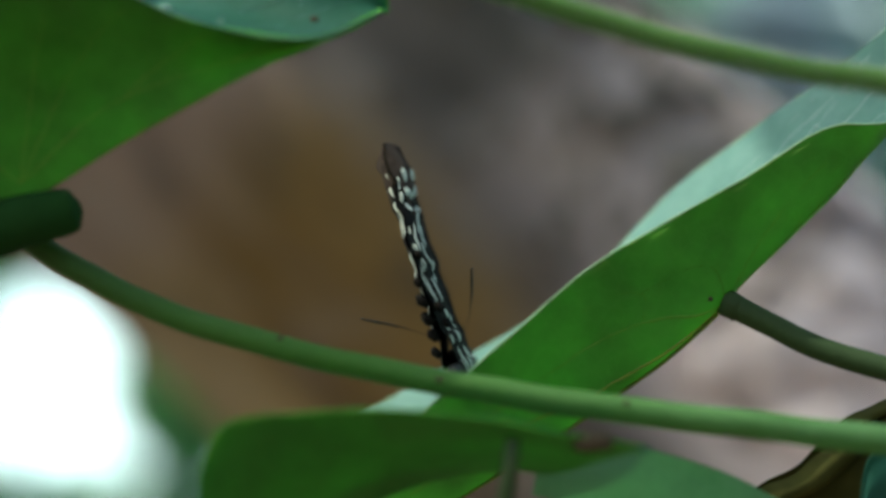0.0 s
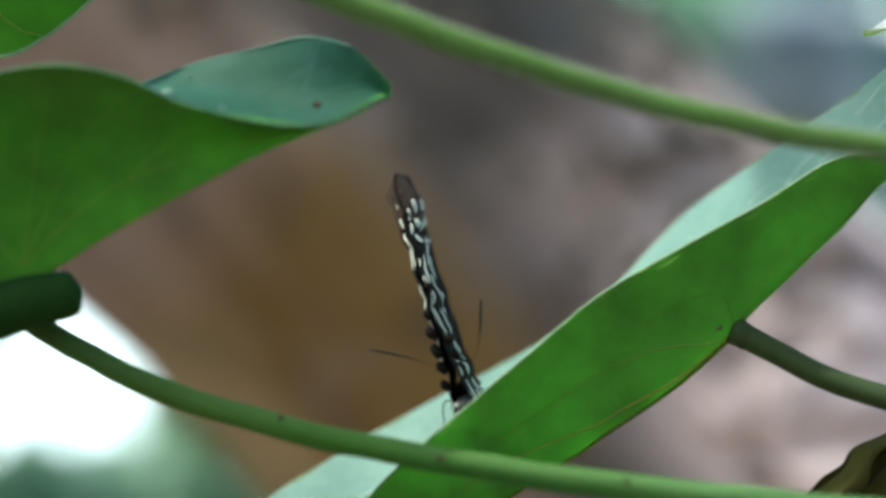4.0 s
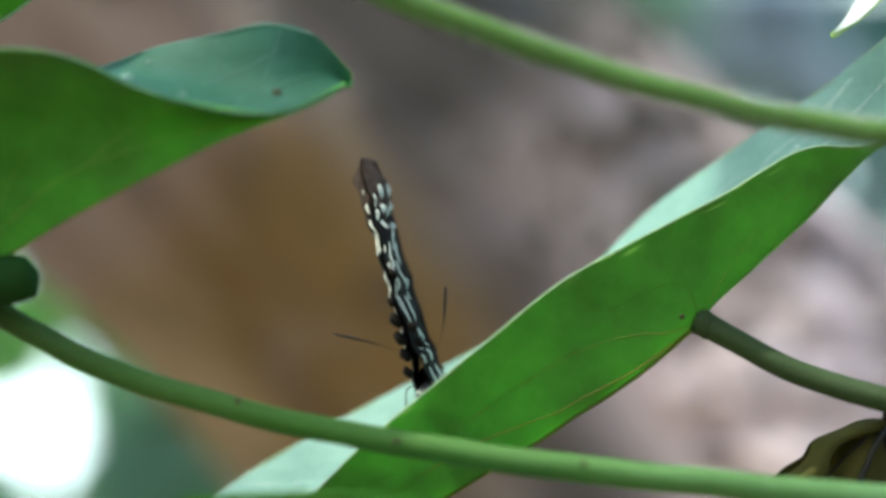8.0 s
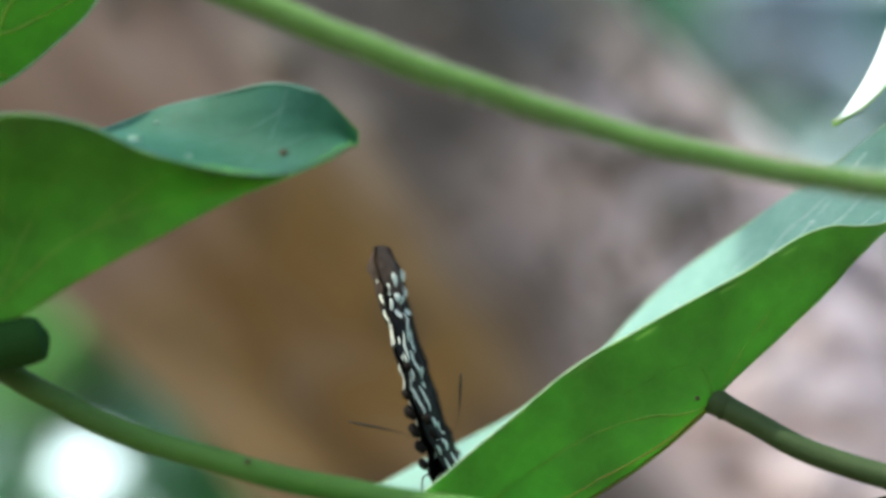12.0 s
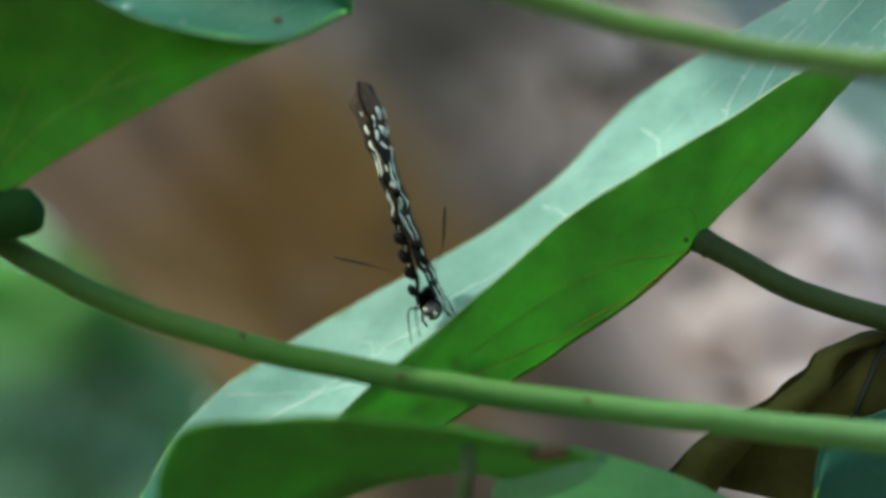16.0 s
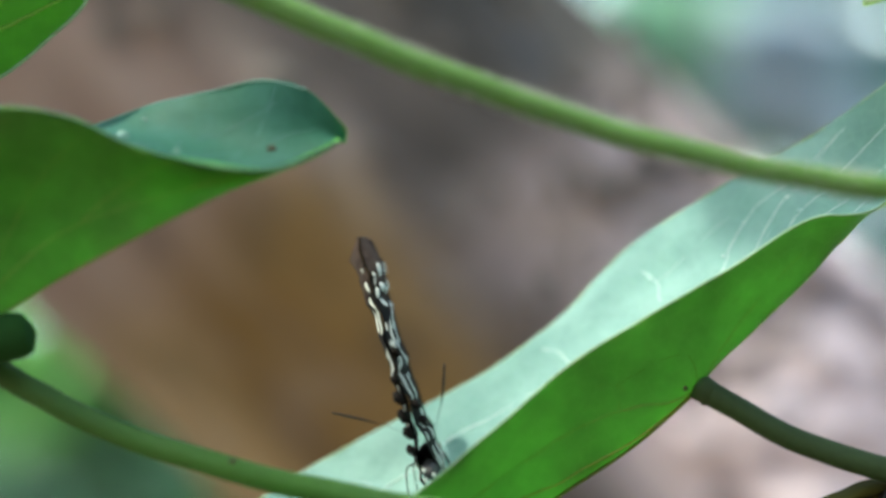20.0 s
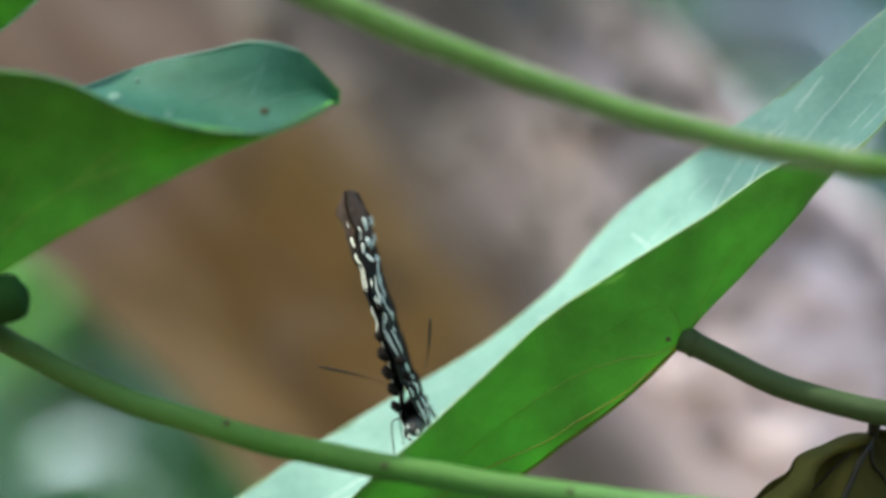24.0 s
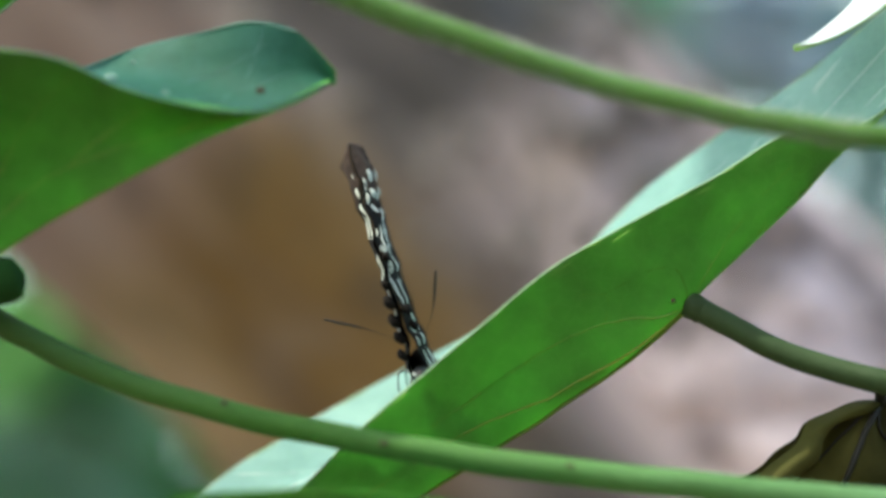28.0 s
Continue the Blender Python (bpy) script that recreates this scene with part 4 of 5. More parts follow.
def dead_leaf():
    ob = thing("dead_leaf", (0.0750, 0.3540, -0.0234), "withered brown leaf with dark veins hanging from a stalk", "leaf")
    a = [(0.0772, 0.3630, -0.0255), (0.0697, 0.3590, -0.0264), (0.0633, 0.3560, -0.0287), (0.0606, 0.3540, -0.0321), (0.0531, 0.3520, -0.0371), (0.0433, 0.3500, -0.0417), (0.0366, 0.3500, -0.0492)]
    m = [(0.0773, 0.3620, -0.0256), (0.0739, 0.3580, -0.0295), (0.0715, 0.3560, -0.0337), (0.0694, 0.3550, -0.0384), (0.0670, 0.3550, -0.0432), (0.0641, 0.3550, -0.0480), (0.0603, 0.3550, -0.0548)]
    b = [(0.0783, 0.3630, -0.0257), (0.0838, 0.3610, -0.0283), (0.0884, 0.3600, -0.0341), (0.0901, 0.3590, -0.0398), (0.0882, 0.3590, -0.0456), (0.0843, 0.3590, -0.0525), (0.0755, 0.3590, -0.0602)]
    g = ripple(grid_of([a, between(a, m, 0.5, (0, 0.003, 0)), m, between(m, b, 0.5, (0, 0.003, 0)), b], 60, 40), 0.0027, 105, 5.0)
    skin("blade", g, 0, DEAD, ob)
    skin("back", g, -0.0003 * front(g), DEAD, ob)
    strip = ripple(grid_of([between(a, m, 0.02, (0, -0.0004, 0.0003)), between(a, m, 0.17, (0, -0.0032, 0.0002)), between(a, m, 0.30, (0, -0.0030, -0.0004)), between(a, m, 0.36, (0, -0.0008, -0.0008))], 60, 16), 0.0012, 140, 2.0)
    skin("rolled_edge", strip, 0, DEAD_CURL, ob, "olive rolled margin")
    for uv, r in (([(0, 0.5), (0.5, 0.5), (1, 0.5)], 0.0008), ([(0.02, 0.5), (0.2, 0.3), (0.4, 0.05)], 0.0004), ([(0.02, 0.5), (0.35, 0.35), (0.75, 0.12)], 0.0004), ([(0.02, 0.5), (0.3, 0.7), (0.6, 0.95)], 0.0004)):
        vein(g, uv, 0.0003 * front(g), r, r * 0.4, VEIN_DARK, ob)
    tube("stalk", [(0.0762, 0.3540, -0.0210), (0.0763, 0.3570, -0.0236), (0.0772, 0.3625, -0.0260)], (0.0013, 0.0009), VEIN_DARK, ob, n=10)
    return ob


def vine_trunk():
    """The woody vine beside the view, from which the stalks spring."""
    ob = thing("woody_vine", (0.176, 0.345, -1.5), "thin brown woody vine rising from the ground beside the leaves", "vine")
    pts = [(0.30, 0.75, -1.50), (0.25, 0.55, -0.9), (0.17, 0.42, -0.45), (0.170, 0.342, -0.16), (0.171, 0.341, -0.04), (0.176, 0.341, 0.012), (0.20, 0.36, 0.25), (0.14, 0.5, 0.6), (0.05, 0.62, 0.72)]
    tube("stem", pts, (0.006, 0.005, 0.004, 0.0035), TWIG, ob, n=90, sides=12, wobble=0.002)
    return ob


vine_trunk()
left_leaf()
stalk_a = long_stalk()
upper_leaf()
shade_leaf()
stem_t = top_stem()
low_leaf()
leaf_c = corner_leaf()
leaf_b = main_leaf()
leaf_d = dead_leaf()


# ---- the butterfly ----
FOOT = (-0.0013, 0.3620, -0.0248)


def butterfly():
    """Wings closed over the back; p runs from tail to head, q up the wing, r across."""
    ob = thing("butterfly", FOOT, "black butterfly with white spots, wings closed, resting on the leaf", "butterfly")
    o = np.array(FOOT)
    q = np.array((-0.317, 0.0, 0.948))
    yaw = radians(2.5)
    r0 = np.array((0.948, 0.0, 0.317))
    p = np.array((0.0, 1.0, 0.0)) * math.cos(yaw) + r0 * math.sin(yaw)
    r = np.cross(p, q)

    heights = (0.0, 0.009, 0.017, 0.0245, 0.028, 0.032, 0.039, 0.0424)
    trails = (-0.012, -0.0145, -0.0155, -0.014, -0.0105, -0.0075, -0.003, 0.0012)
    levels = (0.0, 0.004, 0.008, 0.013, 0.018, 0.022, 0.026, 0.030, 0.034, 0.038, 0.0405, 0.0420, 0.0428)
    halves = (0.0020, 0.0019, 0.0014, 0.0010, 0.0010, 0.0010, 0.0010, 0.0012, 0.0017, 0.0021, 0.0021, 0.0014, 0.0003)

    def shell(a, b, side, lift):
        """The place on a wing a metres ahead and b metres up: closed along the rear edge, swelling ahead, splayed at the root."""
        deep = max(0, a - np.interp(b, heights, trails) - 0.0008)
        half = np.interp(b, levels, halves) * (1 + 0.15 * math.sin(b * 1500 + side * 1.3))
        apart = max(0, 1 - b / 0.014)
        out = 0.00012 + lift + half * (apart + (1 - apart) * min(1, deep / 0.005) ** 0.5) + 0.003 * deep
        wave = 0.00022 * math.sin(b * 900 + 0.6) + 0.00012 * math.sin(b * 2100 + 1)
        return o + p * (a + 0.003) + q * b * 1.05 + r * (side * out + wave)

    def wing(name, outline, side, lift, material):
        """A scalloped shell between the root and the outer edge."""
        pts = curve_at(outline, 64)
        root = np.array((0.002, 0.004))
        scallop = 0.022 if name == "hindwing" else 0.006
        rows = []
        for f in np.linspace(0.0, 1.0, 14):
            row = []
            for k, e in enumerate(pts):
                w = root + (e - root) * f * (1 + scallop * f ** 3 * math.sin(k * 1.05))
                row.append(shell(w[0], w[1], side, lift))
            rows.append(row)
        g = np.array(rows)
        n = skin(name, g, 0, material, ob)
        inner = -side if normals_of(g)[8, 20] @ r > 0 else side
        skin("wing_back", g, 0.0001 * inner, material, n)
        return g, n

    def spot(parent, side, u0, b0, tall, wide):
        """A slanting white spot that hugs the wing; u0 runs from the rear edge (0) out to the widest place (1)."""
        verts, n, rings = [], 12, (1.0, 0.75, 0.5, 0.25)
        for f in rings:
            for k in range(n):
                t = 2 * math.pi * k / n
                b = b0 + f * tall * math.sin(t)
                u = u0 + f * wide * math.cos(t) - side * 0.30 * wide * f * math.sin(t)
                u = min(1.8, max(0.05, u))
                verts.append(shell(np.interp(b, heights, trails) + 0.0008 + 0.005 * u * u, b, side, 0.00018 + 0.00014 * min(1, (1 - f) * 4)))
        verts.append(shell(np.interp(b0, heights, trails) + 0.0008 + 0.005 * u0 * u0, b0, side, 0.00032))
        faces = [(r * n + k, r * n + (k + 1) % n, (r + 1) * n + (k + 1) % n, (r + 1) * n + k) for r in range(len(rings) - 1) for k in range(n)]
        last = (len(rings) - 1) * n
        faces += [(last + k, last + (k + 1) % n, len(verts) - 1) for k in range(n)]
        raw("white_spot", verts, faces, WING_WHITE, parent)

    fore = [(0.0065, 0.006), (0.0105, 0.020), (0.0102, 0.034), (0.0085, 0.0402), (0.0040, 0.0428), (-0.0010, 0.0410), (-0.0075, 0.0320), (-0.0105, 0.024), (-0.010, 0.016), (-0.004, 0.007)]
    hind = [(0.004, 0.010), (0.001, 0.020), (-0.005, 0.0265), (-0.010, 0.0280), (-0.0140, 0.0245), (-0.0155, 0.0170), (-0.0145, 0.0090), (-0.0120, 0.0030), (-0.008, 0.0005), (-0.001, 0.002)]
    rng = random.Random(12)
    for side in (-1, 1):
        done = {}
        for name, outline, lift in (("forewing", fore, 0.0), ("hindwing", hind, 0.00015)):
            done[name] = wing(name, outline, side, lift, WING_BLACK)
        g, w = done["forewing"]
        a = g[10:, 25:40]
        raw("wing_tip", (a + r * side * 0.00018).reshape(-1, 3), grid_faces(*a.shape[:2]), WING_BROWN, w, "reddish-brown wing tip")
        # white marks in rows across the edge: ovals below the tip, long streaks in the middle, few on the dark scalloped part
        for across, start, end, step, tall, wide, keep in (((0.24, 0.78), 0.0366, 0.0300, 0.0027, 0.00115, 0.17, 0.95), ((0.16, 0.46, 0.76), 0.0285, 0.0165, 0.0058, 0.0025, 0.105, 0.9),
                                                           ((0.30, 0.72), 0.0142, 0.0075, 0.0036, 0.0012, 0.15, 0.6), ((0.26, 0.68), 0.0050, 0.0020, 0.0040, 0.0020, 0.09, 0.9)):
            for c, u0 in enumerate(across + ((1.15, 1.5) if side > 0 else ())):
                b = start - (0.45 * step if (c + (side > 0)) % 2 else 0)
                while b > end:
                    if rng.random() < keep * (1 if side > 0 else 0.7):
                        tone = rng.uniform(0.75, 1.1)
                        spot(done["hindwing" if b < 0.024 else "forewing"][1], side, u0 + rng.uniform(-0.05, 0.05), b, tall * tone, wide * rng.uniform(0.8, 1.15) * (1 if side > 0 else 0.75))
                    b -= step * rng.uniform(0.85, 1.15)
    place = lambda a, b, c=0.0: tuple(o + p * a + q * b + r * c)
    # dark scallops that stand out from the rear edge of the hindwings
    for k, (b, c, size) in enumerate(((0.0188, -0.0007, 0.0008), (0.0158, -0.0010, 0.0011), (0.0128, -0.0013, 0.0011), (0.0100, -0.0014, 0.0010), (0.0072, -0.0019, 0.0009), (0.0230, 0.0009, 0.0007), (0.0140, 0.0013, 0.0009), (0.0112, 0.0016, 0.0008))):
        a = float(np.interp(b, heights, trails)) + 0.0034
        bm = bmesh.new()
        bmesh.ops.create_icosphere(bm, subdivisions=2, radius=1)
        for v in bm.verts:
            g = size * (1 + 0.3 * noise.noise(v.co * 2 + Vector((k * 4.1, 0, 0))))
            v.co = Vector(place(a + v.co.y * g * 1.6, b * 1.05 + v.co.z * g * 1.2 - 0.35 * v.co.x * g, c + v.co.x * g * 0.9))
        part("scallop", bm, WING_BLACK, ob)

    def bulb(name, a, b, sizes, label="", parent=None):
        bm = bmesh.new()
        bmesh.ops.create_icosphere(bm, subdivisions=3, radius=1)
        for v in bm.verts:
            k = v.co.copy()
            v.co = Vector(place(a + k.y * sizes[0], b + k.z * sizes[1], k.x * sizes[2]))
        return part(name, bm, BODY_BLACK, parent or ob, label)

    bulb("thorax", 0.0045, 0.0045, (0.0046, 0.0026, 0.0022))
    bulb("abdomen", -0.007, 0.0032, (0.0085, 0.0017, 0.0016))
    head = bulb("head", 0.0102, 0.0050, (0.0017, 0.0016, 0.0017))
    for c in (-1, 1):
        bm = bmesh.new()
        bmesh.ops.create_icosphere(bm, subdivisions=2, radius=0.0009)
        bmesh.ops.translate(bm, verts=bm.verts, vec=place(0.0108, 0.0052, c * 0.0012))
        part("eye", bm, SPECK, head)
    for k, (a, b, c) in enumerate(((0.003, 0.0042, -0.0016), (0.006, 0.0045, 0.0016), (-0.002, 0.0036, -0.0014), (0.009, 0.0045, -0.0013), (-0.0146, 0.0040, -0.0006), (-0.0148, 0.0028, 0.0005), (-0.0142, 0.0024, -0.0008))):
        bm = bmesh.new()
        bmesh.ops.create_icosphere(bm, subdivisions=2, radius=0.00035)
        bmesh.ops.translate(bm, verts=bm.verts, vec=place(a, b, c * 1.25))
        part("white_dot", bm, WING_WHITE, ob)
    root = place(0.0108, 0.0062)
    for end, bow in (((-0.0198, 0.3650, -0.0128), (0.0, 0, 0.0007)), ((-0.0001, 0.3650, -0.0043), (0.0008, 0, 0.0))):
        mid = tuple((np.array(root) + np.array(end)) / 2 + np.array(bow))
        tube("antenna", [root, mid, end], (0.00003, 0.00003, 0.00004, 0.00007, 0.00020, 0.00026, 0.00015), BODY_BLACK, ob, n=30, sides=7)
    for k, (a, c, out, fwd) in enumerate(((0.006, -1, 0.0044, 0.002), (0.003, -1, 0.0056, -0.005), (0.006, 1, 0.0030, 0.002), (0.003, 1, 0.0034, -0.004))):
        knee = place(a + fwd * 0.6, 0.0042, c * out * 0.75)
        foot = place(a + fwd, -0.0012, c * out)
        tube("leg", [place(a, 0.0030, c * 0.0012), knee, foot], (0.00020, 0.00015, 0.00010), BODY_BLACK, ob, n=12, sides=6)
    return ob


insect = butterfly()
# Cover sprigs are added to hide and reveal the gaps as their brightness changes
cover_low = sprig("dark green leafy sprig swinging before a bright gap", (-0.2782, 1.5000, -0.1318), 0.078, 82, FOLIAGE_SAGE, 21)
cover_up = sprig("lime green leafy sprig swinging before a bright gap", (-0.2807, 1.4500, -0.0370), 0.062, 62, FOLIAGE_LIME, 23)
sprig("small green leaves before the bright gap", (-0.2030, 1.6000, -0.0860), 0.030, 16, FOLIAGE, 24)
sprig("lime green leaves at the upper edge of the bright gap", (-0.2170, 1.5000, 0.0060), 0.026, 14, FOLIAGE_LIME, 26)
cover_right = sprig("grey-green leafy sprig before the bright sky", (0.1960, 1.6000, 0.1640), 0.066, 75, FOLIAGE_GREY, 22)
cover_far = sprig("leafy sprig before the bright sky, its bluish sky sheen painted", (0.2520, 1.5600, 0.1560), 0.050, 60, FOLIAGE_SKY_SHEEN, 25)


def glare_leaf():
    ob = thing("glare_leaf", (0.0612, 0.3520, 0.0345), "waxy leaf tip, its glare in the sun painted near-white", "leaf", "vine leaves")
    a = [(0.0612, 0.3520, 0.0343), (0.0654, 0.3530, 0.0369), (0.0711, 0.3550, 0.0417), (0.0780, 0.3570, 0.0498), (0.0885, 0.3600, 0.0622)]
    b = [(0.0612, 0.3520, 0.0343), (0.0660, 0.3490, 0.0351), (0.0721, 0.3480, 0.0384), (0.0796, 0.3490, 0.0441), (0.0922, 0.3520, 0.0554)]
    g = ripple(grid_of([a, between(a, b, 0.5, (0, 0.0006, -0.0006)), b], 40, 12), 0.0003, 80, 4.0)
    skin("upper_side", g, 0, SUN_GLARE, ob)
    skin("underside", g, -0.0004 * front(g), LEAF_UNDER, ob)
    return ob


leaf_p = glare_leaf()

# ---- what moves: the folded leaf and all on it sway, the sprigs swing ----
SWAY = [
    (0, -0.00329, -0.00793, -11.1),
    (0.5, -0.00376, -0.00319, -9.4),
    (1, -0.00336, -0.00208, -9.4),
    (1.5, -0.00424, -0.00646, -11.6),
    (2, -0.00407, -0.00491, -11.6),
    (2.5, -0.00219, 0.00151, -11.1),
    (3, -0.00207, -0.00241, -12.8),
    (3.5, -0.00182, 0.00040, -12.2),
    (5.5, -0.00199, 0.00271, -7.6),
    (6, -0.00078, 0.00160, -11.9),
    (6.5, -0.00094, -0.00108, -12.2),
    (7, -0.00121, -0.00352, -11.4),
    (7.5, -0.00099, -0.00058, -11.9),
    (8, -0.00071, 0.00239, -13.3),
    (8.5, -0.00061, -0.00092, -14.4),
    (9, 0.00039, -0.00431, -14.4),
    (9.5, 0.00005, -0.00554, -15.0),
    (10, 0.00002, -0.00645, -16.1),
    (10.5, 0.00027, -0.00470, -16.1),
    (11, 0.00039, -0.00240, -15.0),
    (11.5, 0.00047, 0.00109, -15.0),
    (12, 0.00019, -0.00265, -13.9),
    (12.5, -0.00007, 0.00262, -14.4),
    (14.5, -0.00128, -0.00144, -6.5),
    (15, -0.00139, 0.00656, -0.9),
    (15.5, -0.00100, 0.00189, -0.5),
    (16, -0.00169, 0.00292, 0.0),
    (16.5, -0.00107, 0.00219, 0.0),
    (17, -0.00045, 0.00033, 0.0),
    (17.5, -0.00084, 0.00240, 0.0),
    (18, -0.00147, 0.00305, 0.3),
    (18.5, -0.00078, 0.00534, 1.7),
    (19, -0.00119, 0.00289, 2.0),
    (19.5, -0.00074, 0.00123, 0.5),
    (20, -0.00039, -0.00012, 0.3),
    (20.5, -0.00041, 0.00712, -4.2),
    (21, 0.00027, -0.00616, -3.7),
    (21.5, -0.00062, 0.00027, -3.4),
    (22, -0.00080, 0.00146, -5.8),
    (22.5, -0.00090, -0.00183, -5.1),
    (24.5, -0.00168, 0.00361, -7.5),
    (25, -0.00079, 0.00541, -6.8),
    (25.5, -0.00126, 0.00267, -7.5),
    (26, -0.00150, 0.00054, -7.5),
    (26.5, -0.00198, 0.00092, -6.5),
    (27, -0.00246, 0.00589, -5.8),
    (27.5, -0.00208, 0.00488, -7.1),
    (28, -0.00006, 0.00387, -12.9),
]
NOD = [
    (0, -0.00680, 0.27),
    (0.5, -0.00687, -0.23),
    (1, -0.00781, -0.63),
    (1.5, -0.00821, -0.82),
    (2, -0.00648, -0.64),
    (2.5, -0.00469, -0.81),
    (3, -0.00577, -0.95),
    (3.5, -0.00332, -0.85),
    (5.5, -0.00198, -0.29),
    (6, -0.00199, -0.09),
    (6.5, -0.00123, 0.07),
    (7, -0.00046, 0.23),
    (7.5, 0.00030, 0.29),
    (8, 0.00107, 0.34),
    (8.5, 0.00157, 0.49),
    (9, 0.00208, 0.64),
    (9.5, 0.00088, 0.14),
    (10, -0.00033, -0.36),
    (10.5, -0.00024, -0.37),
    (11, -0.00014, -0.38),
    (11.5, 0.00060, -0.28),
    (12, 0.00134, -0.17),
    (12.5, 0.00202, 0.29),
    (14.5, -0.00256, -0.46),
    (15, -0.00115, -1.29),
    (15.5, -0.00205, -1.19),
    (16, -0.00295, -1.08),
    (16.5, -0.00173, -0.12),
    (17, -0.00051, 0.85),
    (17.5, -0.00033, 0.84),
    (18, -0.00015, 0.82),
    (18.5, -0.00043, 0.57),
    (19, -0.00072, 0.31),
    (19.5, 0.00012, 0.54),
    (20, 0.00096, 0.77),
    (20.5, 0.00023, 0.93),
    (21, -0.00049, 1.10),
    (21.5, -0.00039, 0.96),
    (22, -0.00029, 0.81),
    (22.5, -0.00046, 0.63),
    (24.5, -0.00002, 1.56),
    (25, 0.00058, 1.63),
    (25.5, -0.00068, 0.96),
    (26, -0.00194, 0.30),
    (26.5, -0.00174, -0.12),
    (27, -0.00154, -0.54),
    (27.5, -0.00126, -0.11),
    (28, -0.00099, 0.32),
]
BOW = [
    (0, 1.44),
    (0.5, 1.66),
    (1, 1.83),
    (1.5, 1.50),
    (2, 1.56),
    (2.5, 0.81),
    (3, 0.62),
    (3.5, 0.05),
    (5.5, -0.07),
    (6, -0.43),
    (6.5, -0.39),
    (7, -0.35),
    (7.5, -0.73),
    (8, -1.12),
    (8.5, -0.86),
    (9, -0.60),
    (9.5, -0.35),
    (10, -0.10),
    (10.5, -0.33),
    (11, -0.56),
    (11.5, -0.79),
    (12, -1.02),
    (12.5, -1.25),
    (14.5, 0.58),
    (15, 0.02),
    (15.5, 0.20),
    (16, 0.38),
    (16.5, 0.23),
    (17, 0.09),
    (17.5, 0.05),
    (18, 0.01),
    (18.5, 0.04),
    (19, 0.06),
    (19.5, -0.03),
    (20, -0.12),
    (20.5, -0.21),
    (21, -0.30),
    (21.5, -0.39),
    (22, -0.48),
    (22.5, -0.24),
    (24.5, -0.15),
    (25, -0.12),
    (25.5, -0.10),
    (26, -0.07),
    (26.5, -0.03),
    (27, 0.02),
    (27.5, -0.11),
    (28, -0.25),
]
FLICK = [
    (0, 0.0169, 0.0199, 0),
    (3, 0.0131, 0.0160, 0),
    (3.5, 0.0001, 0.0057, 0),
    (4.5, 0.0054, 0.0141, 0),
    (5.5, 0.0073, 0.0189, 0),
    (6, -0.0027, 0.0070, 0),
    (6.5, -0.0022, 0.0073, 0),
    (7, 0.0073, 0.0160, 0),
    (7.5, 0.0073, 0.0141, 0),
    (8, 0.0028, 0.0076, -20),
    (8.5, 0.0026, 0.0008, -30),
    (9, 0.0043, -0.0031, -35),
    (9.5, 0.0131, 0.0065, -30),
    (10.2, 0.0169, 0.0170, 0),
    (11, 0.0169, 0.0170, -20),
    (11.5, 0.0057, 0.0017, -22),
    (12, 0.0018, 0.0012, -18),
    (12.5, 0.0073, 0.0055, -20),
    (13.3, 0.0169, 0.0170, -10),
    (20.5, 0.0073, 0.0218, 0),
    (21, 0.0035, 0.0141, 0),
    (21.5, 0.0073, 0.0218, 0),
    (27, 0.0169, 0.0199, 0),
    (27.6, 0.0112, 0.0094, 0),
    (28, -0.0005, 0.0040, 0),
]

TURN = [(0, -3.5), (2, -2.5), (3.5, -2.5), (5.5, -1.5), (7, -1.5), (8, -2.5), (9, -2.5), (10, -2.5), (12.5, -3), (14.5, -0.5), (16, 1), (19, 1.5), (22, 1), (24.5, 0), (26, 1.5), (28, 0)]
LIFT = [(0, 20), (0.5, 19), (1, 19), (1.5, 21), (2, 16), (2.5, 14), (3, 8), (3.5, 15), (5.5, 2), (6, 4), (6.5, 0), (7, -4), (7.5, 2), (8, 4), (8.5, 6), (9, -5), (9.5, 3), (10, 9), (10.5, 6), (11, -1), (11.5, 0), (12, -8), (12.5, -10), (14.5, 5), (15, 7), (15.5, 8), (16, 12), (16.5, 19), (17, -7), (17.5, -2), (18, 9), (18.5, -10), (19, 6), (19.5, 20), (20, -13), (20.5, -4), (21, -14), (21.5, -12), (22, 5), (22.5, -14), (24.5, -21), (25, -20), (25.5, -22), (26, -8), (26.5, -13), (27, 7), (27.5, 2), (28, 11)]
TILT = [(0, 0), (22.5, 0), (24.5, -3.5), (25, -3.0), (25.5, -2.5), (26, -1.0), (26.5, -0.5), (27, 0), (28, 0)]
AXIS = Vector((0.768, 0.0, 0.640)).normalized()


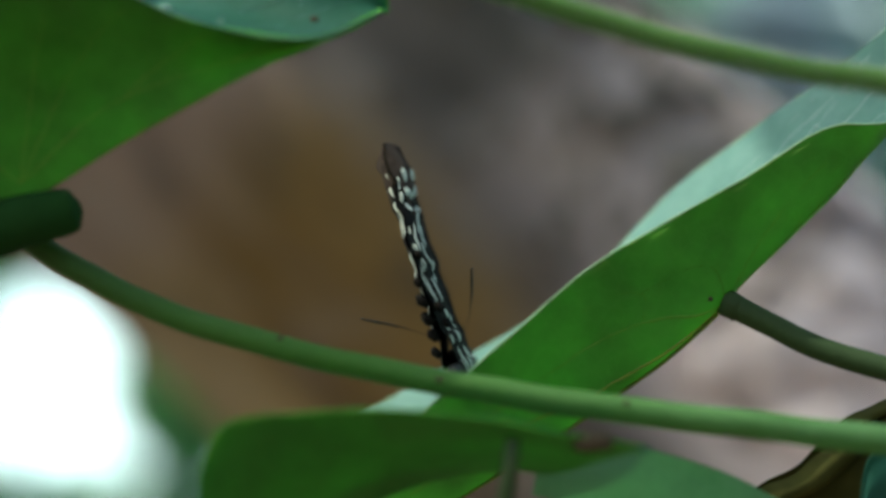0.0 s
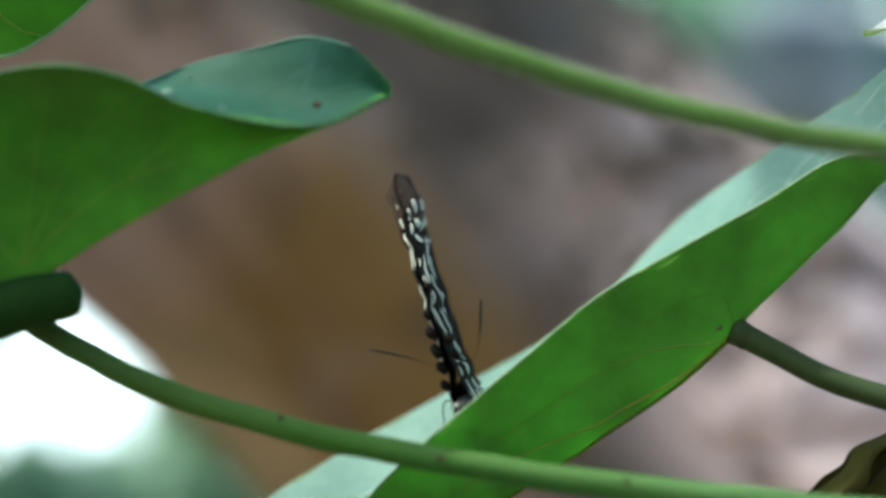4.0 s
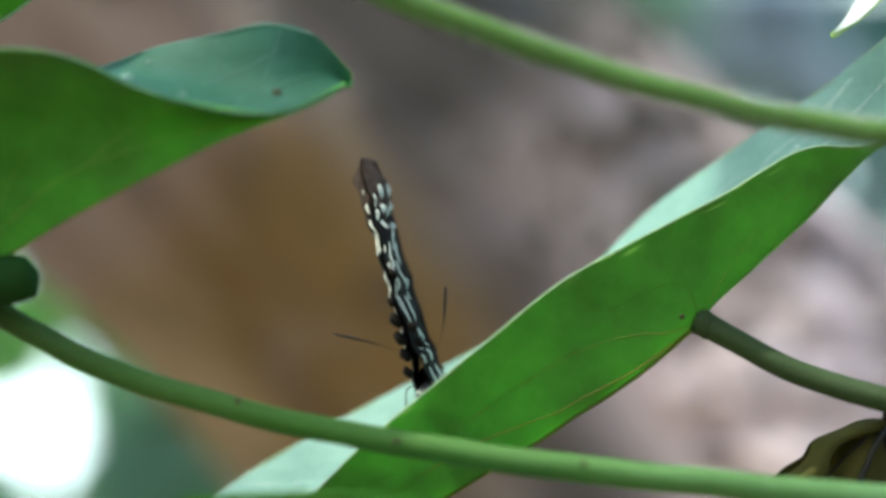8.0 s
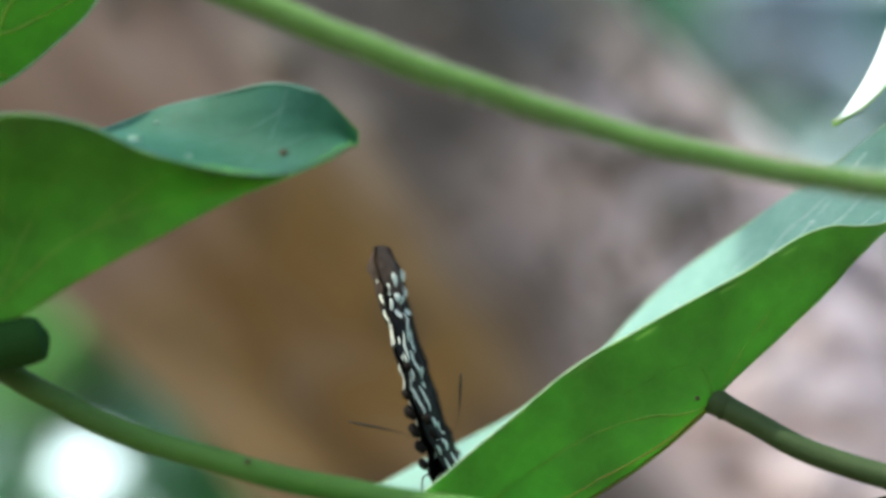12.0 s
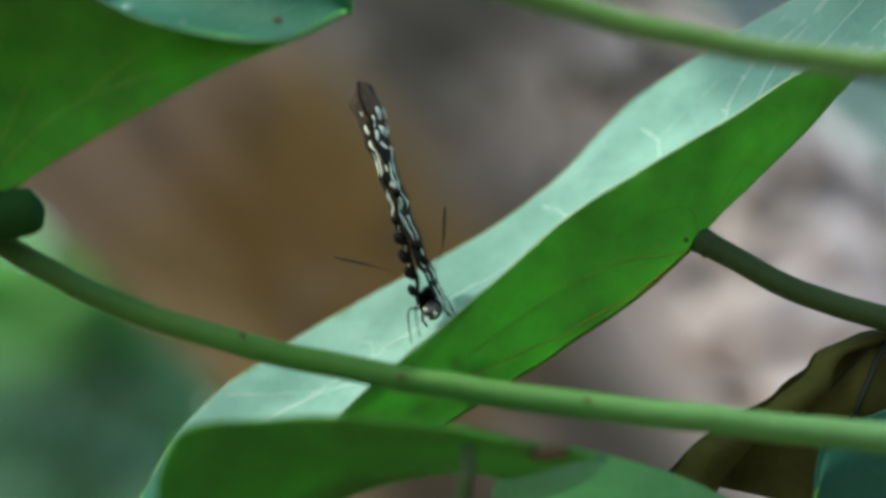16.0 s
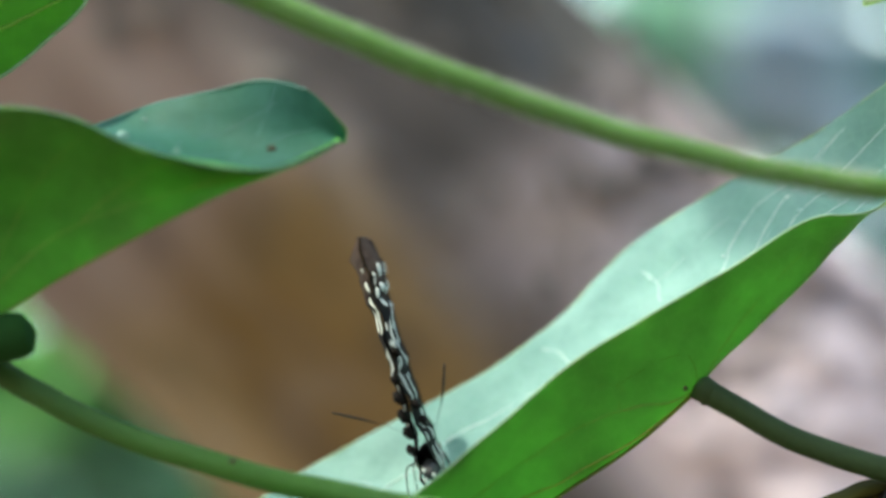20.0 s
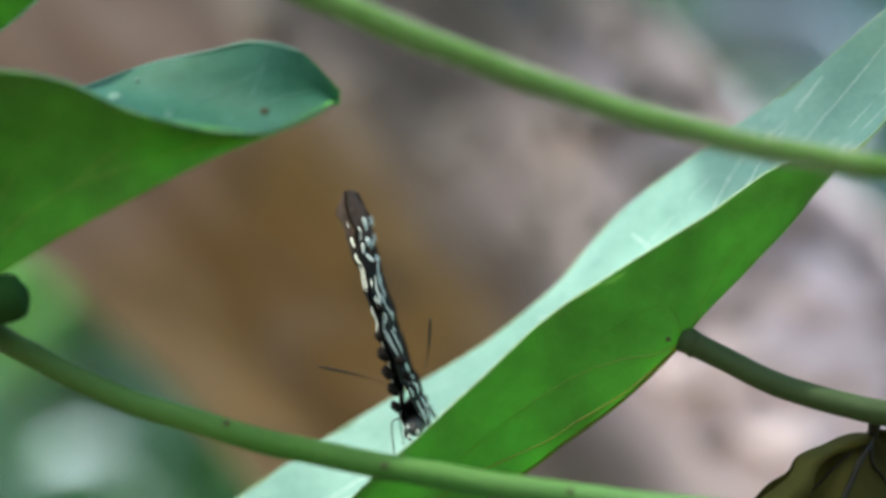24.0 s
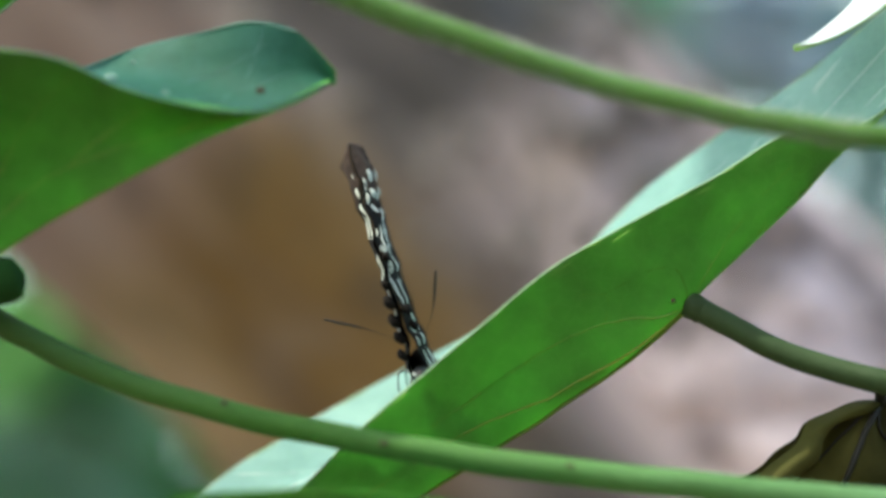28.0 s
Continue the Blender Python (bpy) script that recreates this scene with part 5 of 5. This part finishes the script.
def motions():
    base = Matrix.Translation(NODE)
    walk(leaf_b, [(t, VIEW @ Matrix.Translation((x, 0, z)) @ base @ Matrix.Rotation(radians(float(np.interp(t, *zip(*TILT)))), 4, "Y") @ Matrix.Rotation(radians(a), 4, AXIS)) for t, x, z, a in SWAY])
    walk(leaf_d, [(t, VIEW @ Matrix.Translation((x, 0, z + 0.00007 * a)) @ Matrix.Translation((0.0750, 0.3540, -0.0234))) for t, x, z, a in SWAY])
    walk(insect, [(t, VIEW @ Matrix.Translation((x, 0, z + 0.000098 * float(np.interp(t, *zip(*LIFT))))) @ Matrix.Translation(FOOT) @ Matrix.Rotation(radians(float(np.interp(t, *zip(*TURN)))), 4, (-0.317, 0.0, 0.948))) for t, x, z, a in SWAY])
    for ob, at, swing in (
            (cover_low, (-0.2782, 1.5000, -0.1318), [(0, -0.040, -0.088), (3.4, -0.040, -0.088), (5.0, 0, 0), (6.1, 0, 0), (6.5, 0.077, -0.027), (7.0, 0.112, -0.040), (9.2, 0.119, -0.042), (10.2, 0.133, -0.047), (11.7, 0.090, -0.010), (12.0, 0.010, 0.064),
                                                     (12.5, 0.010, 0.066), (13.6, 0, 0.066), (14.6, -0.005, 0.066), (15.2, 0, 0.062), (16.0, 0, 0), (22.5, 0, 0), (24.3, 0.020, 0.050), (25.0, 0.015, 0.046), (26.2, 0.012, 0.042), (27.0, 0, 0), (28, 0, 0)]),
            (cover_up, (-0.2807, 1.4500, -0.0370), [(0, -0.176, 0.110), (3.6, -0.176, 0.110), (5.0, 0, 0), (9.6, 0, 0), (10.1, -0.064, 0.040), (11.4, -0.072, 0.045), (11.8, -0.008, 0.005), (12.4, 0, 0), (28, 0, 0)]),
            (cover_right, (0.1960, 1.6000, 0.1640), [(0, 0, 0), (16.2, 0, 0), (16.8, 0.10, 0.20), (17.6, 0.10, 0.20), (18.2, 0, 0), (28, 0, 0)]),
            (cover_far, (0.2520, 1.5600, 0.1560), [(0, 0, 0), (16.2, 0, 0), (16.8, 0.05, 0.16), (17.6, 0.05, 0.16), (18.2, 0, 0), (28, 0, 0)])):
        walk(ob, [(t, VIEW @ Matrix.Translation(Vector(at) + Vector((x, 0, z)))) for t, x, z in swing])
    rest = branch_mid.matrix_basis.copy()
    walk(branch_mid, [(t, Matrix.Translation((x, 0, 0.3 * x)) @ rest) for t, x in ((0, 0), (4, 0.004), (6, 0.018), (9, 0.010), (12, 0.018), (14.5, 0.004), (18, 0), (21, 0.016), (22.5, 0.012), (24.3, 0.080), (27, 0.080), (28, 0.075))])
    up = branch_up.matrix_basis.copy()
    walk(branch_up, [(t, Matrix.Translation((x, 0, 0.2 * x)) @ up) for t, x in ((0, 0), (22.5, 0), (24.3, 0.030), (27, 0.026), (28, 0.020))])
    low = branch_low.matrix_basis.copy()
    walk(branch_low, [(t, Matrix.Translation((x, 0, 0.3 * x)) @ low) for t, x in ((0, 0.14), (22.5, 0.13), (24.3, 0.01), (26, 0), (28, 0.01))])
    walk(stem_t, [(t, VIEW @ Matrix.Translation((0, 0, z)) @ Matrix.Translation(STEM_AT) @ Matrix.Rotation(radians(a), 4, "Y")) for t, z, a in NOD])
    walk(stalk_a, [(t, VIEW @ Matrix.Translation(STALK_AT) @ Matrix.Rotation(radians(a), 4, "Y")) for t, a in BOW])
    walk(leaf_c, [(t, VIEW @ Matrix.Translation((-0.25 * z, 0, z)) @ Matrix.Translation((0.0774, 0.3500, -0.0464))) for t, z in (
        (0, 0), (0.4, 0.0015), (1.0, 0.0058), (1.6, 0.0015), (2.1, 0), (13.8, 0), (14.5, 0.001), (15.0, 0.0070), (15.4, 0.006), (16.0, 0.0035), (16.8, 0), (28, 0))])
    walk(leaf_p, [(t, VIEW @ Matrix.Translation((x, 0, z)) @ Matrix.Translation((0.0612, 0.3520, 0.0345)) @ Matrix.Rotation(radians(a), 4, "Y")) for t, x, z, a in FLICK])


motions()
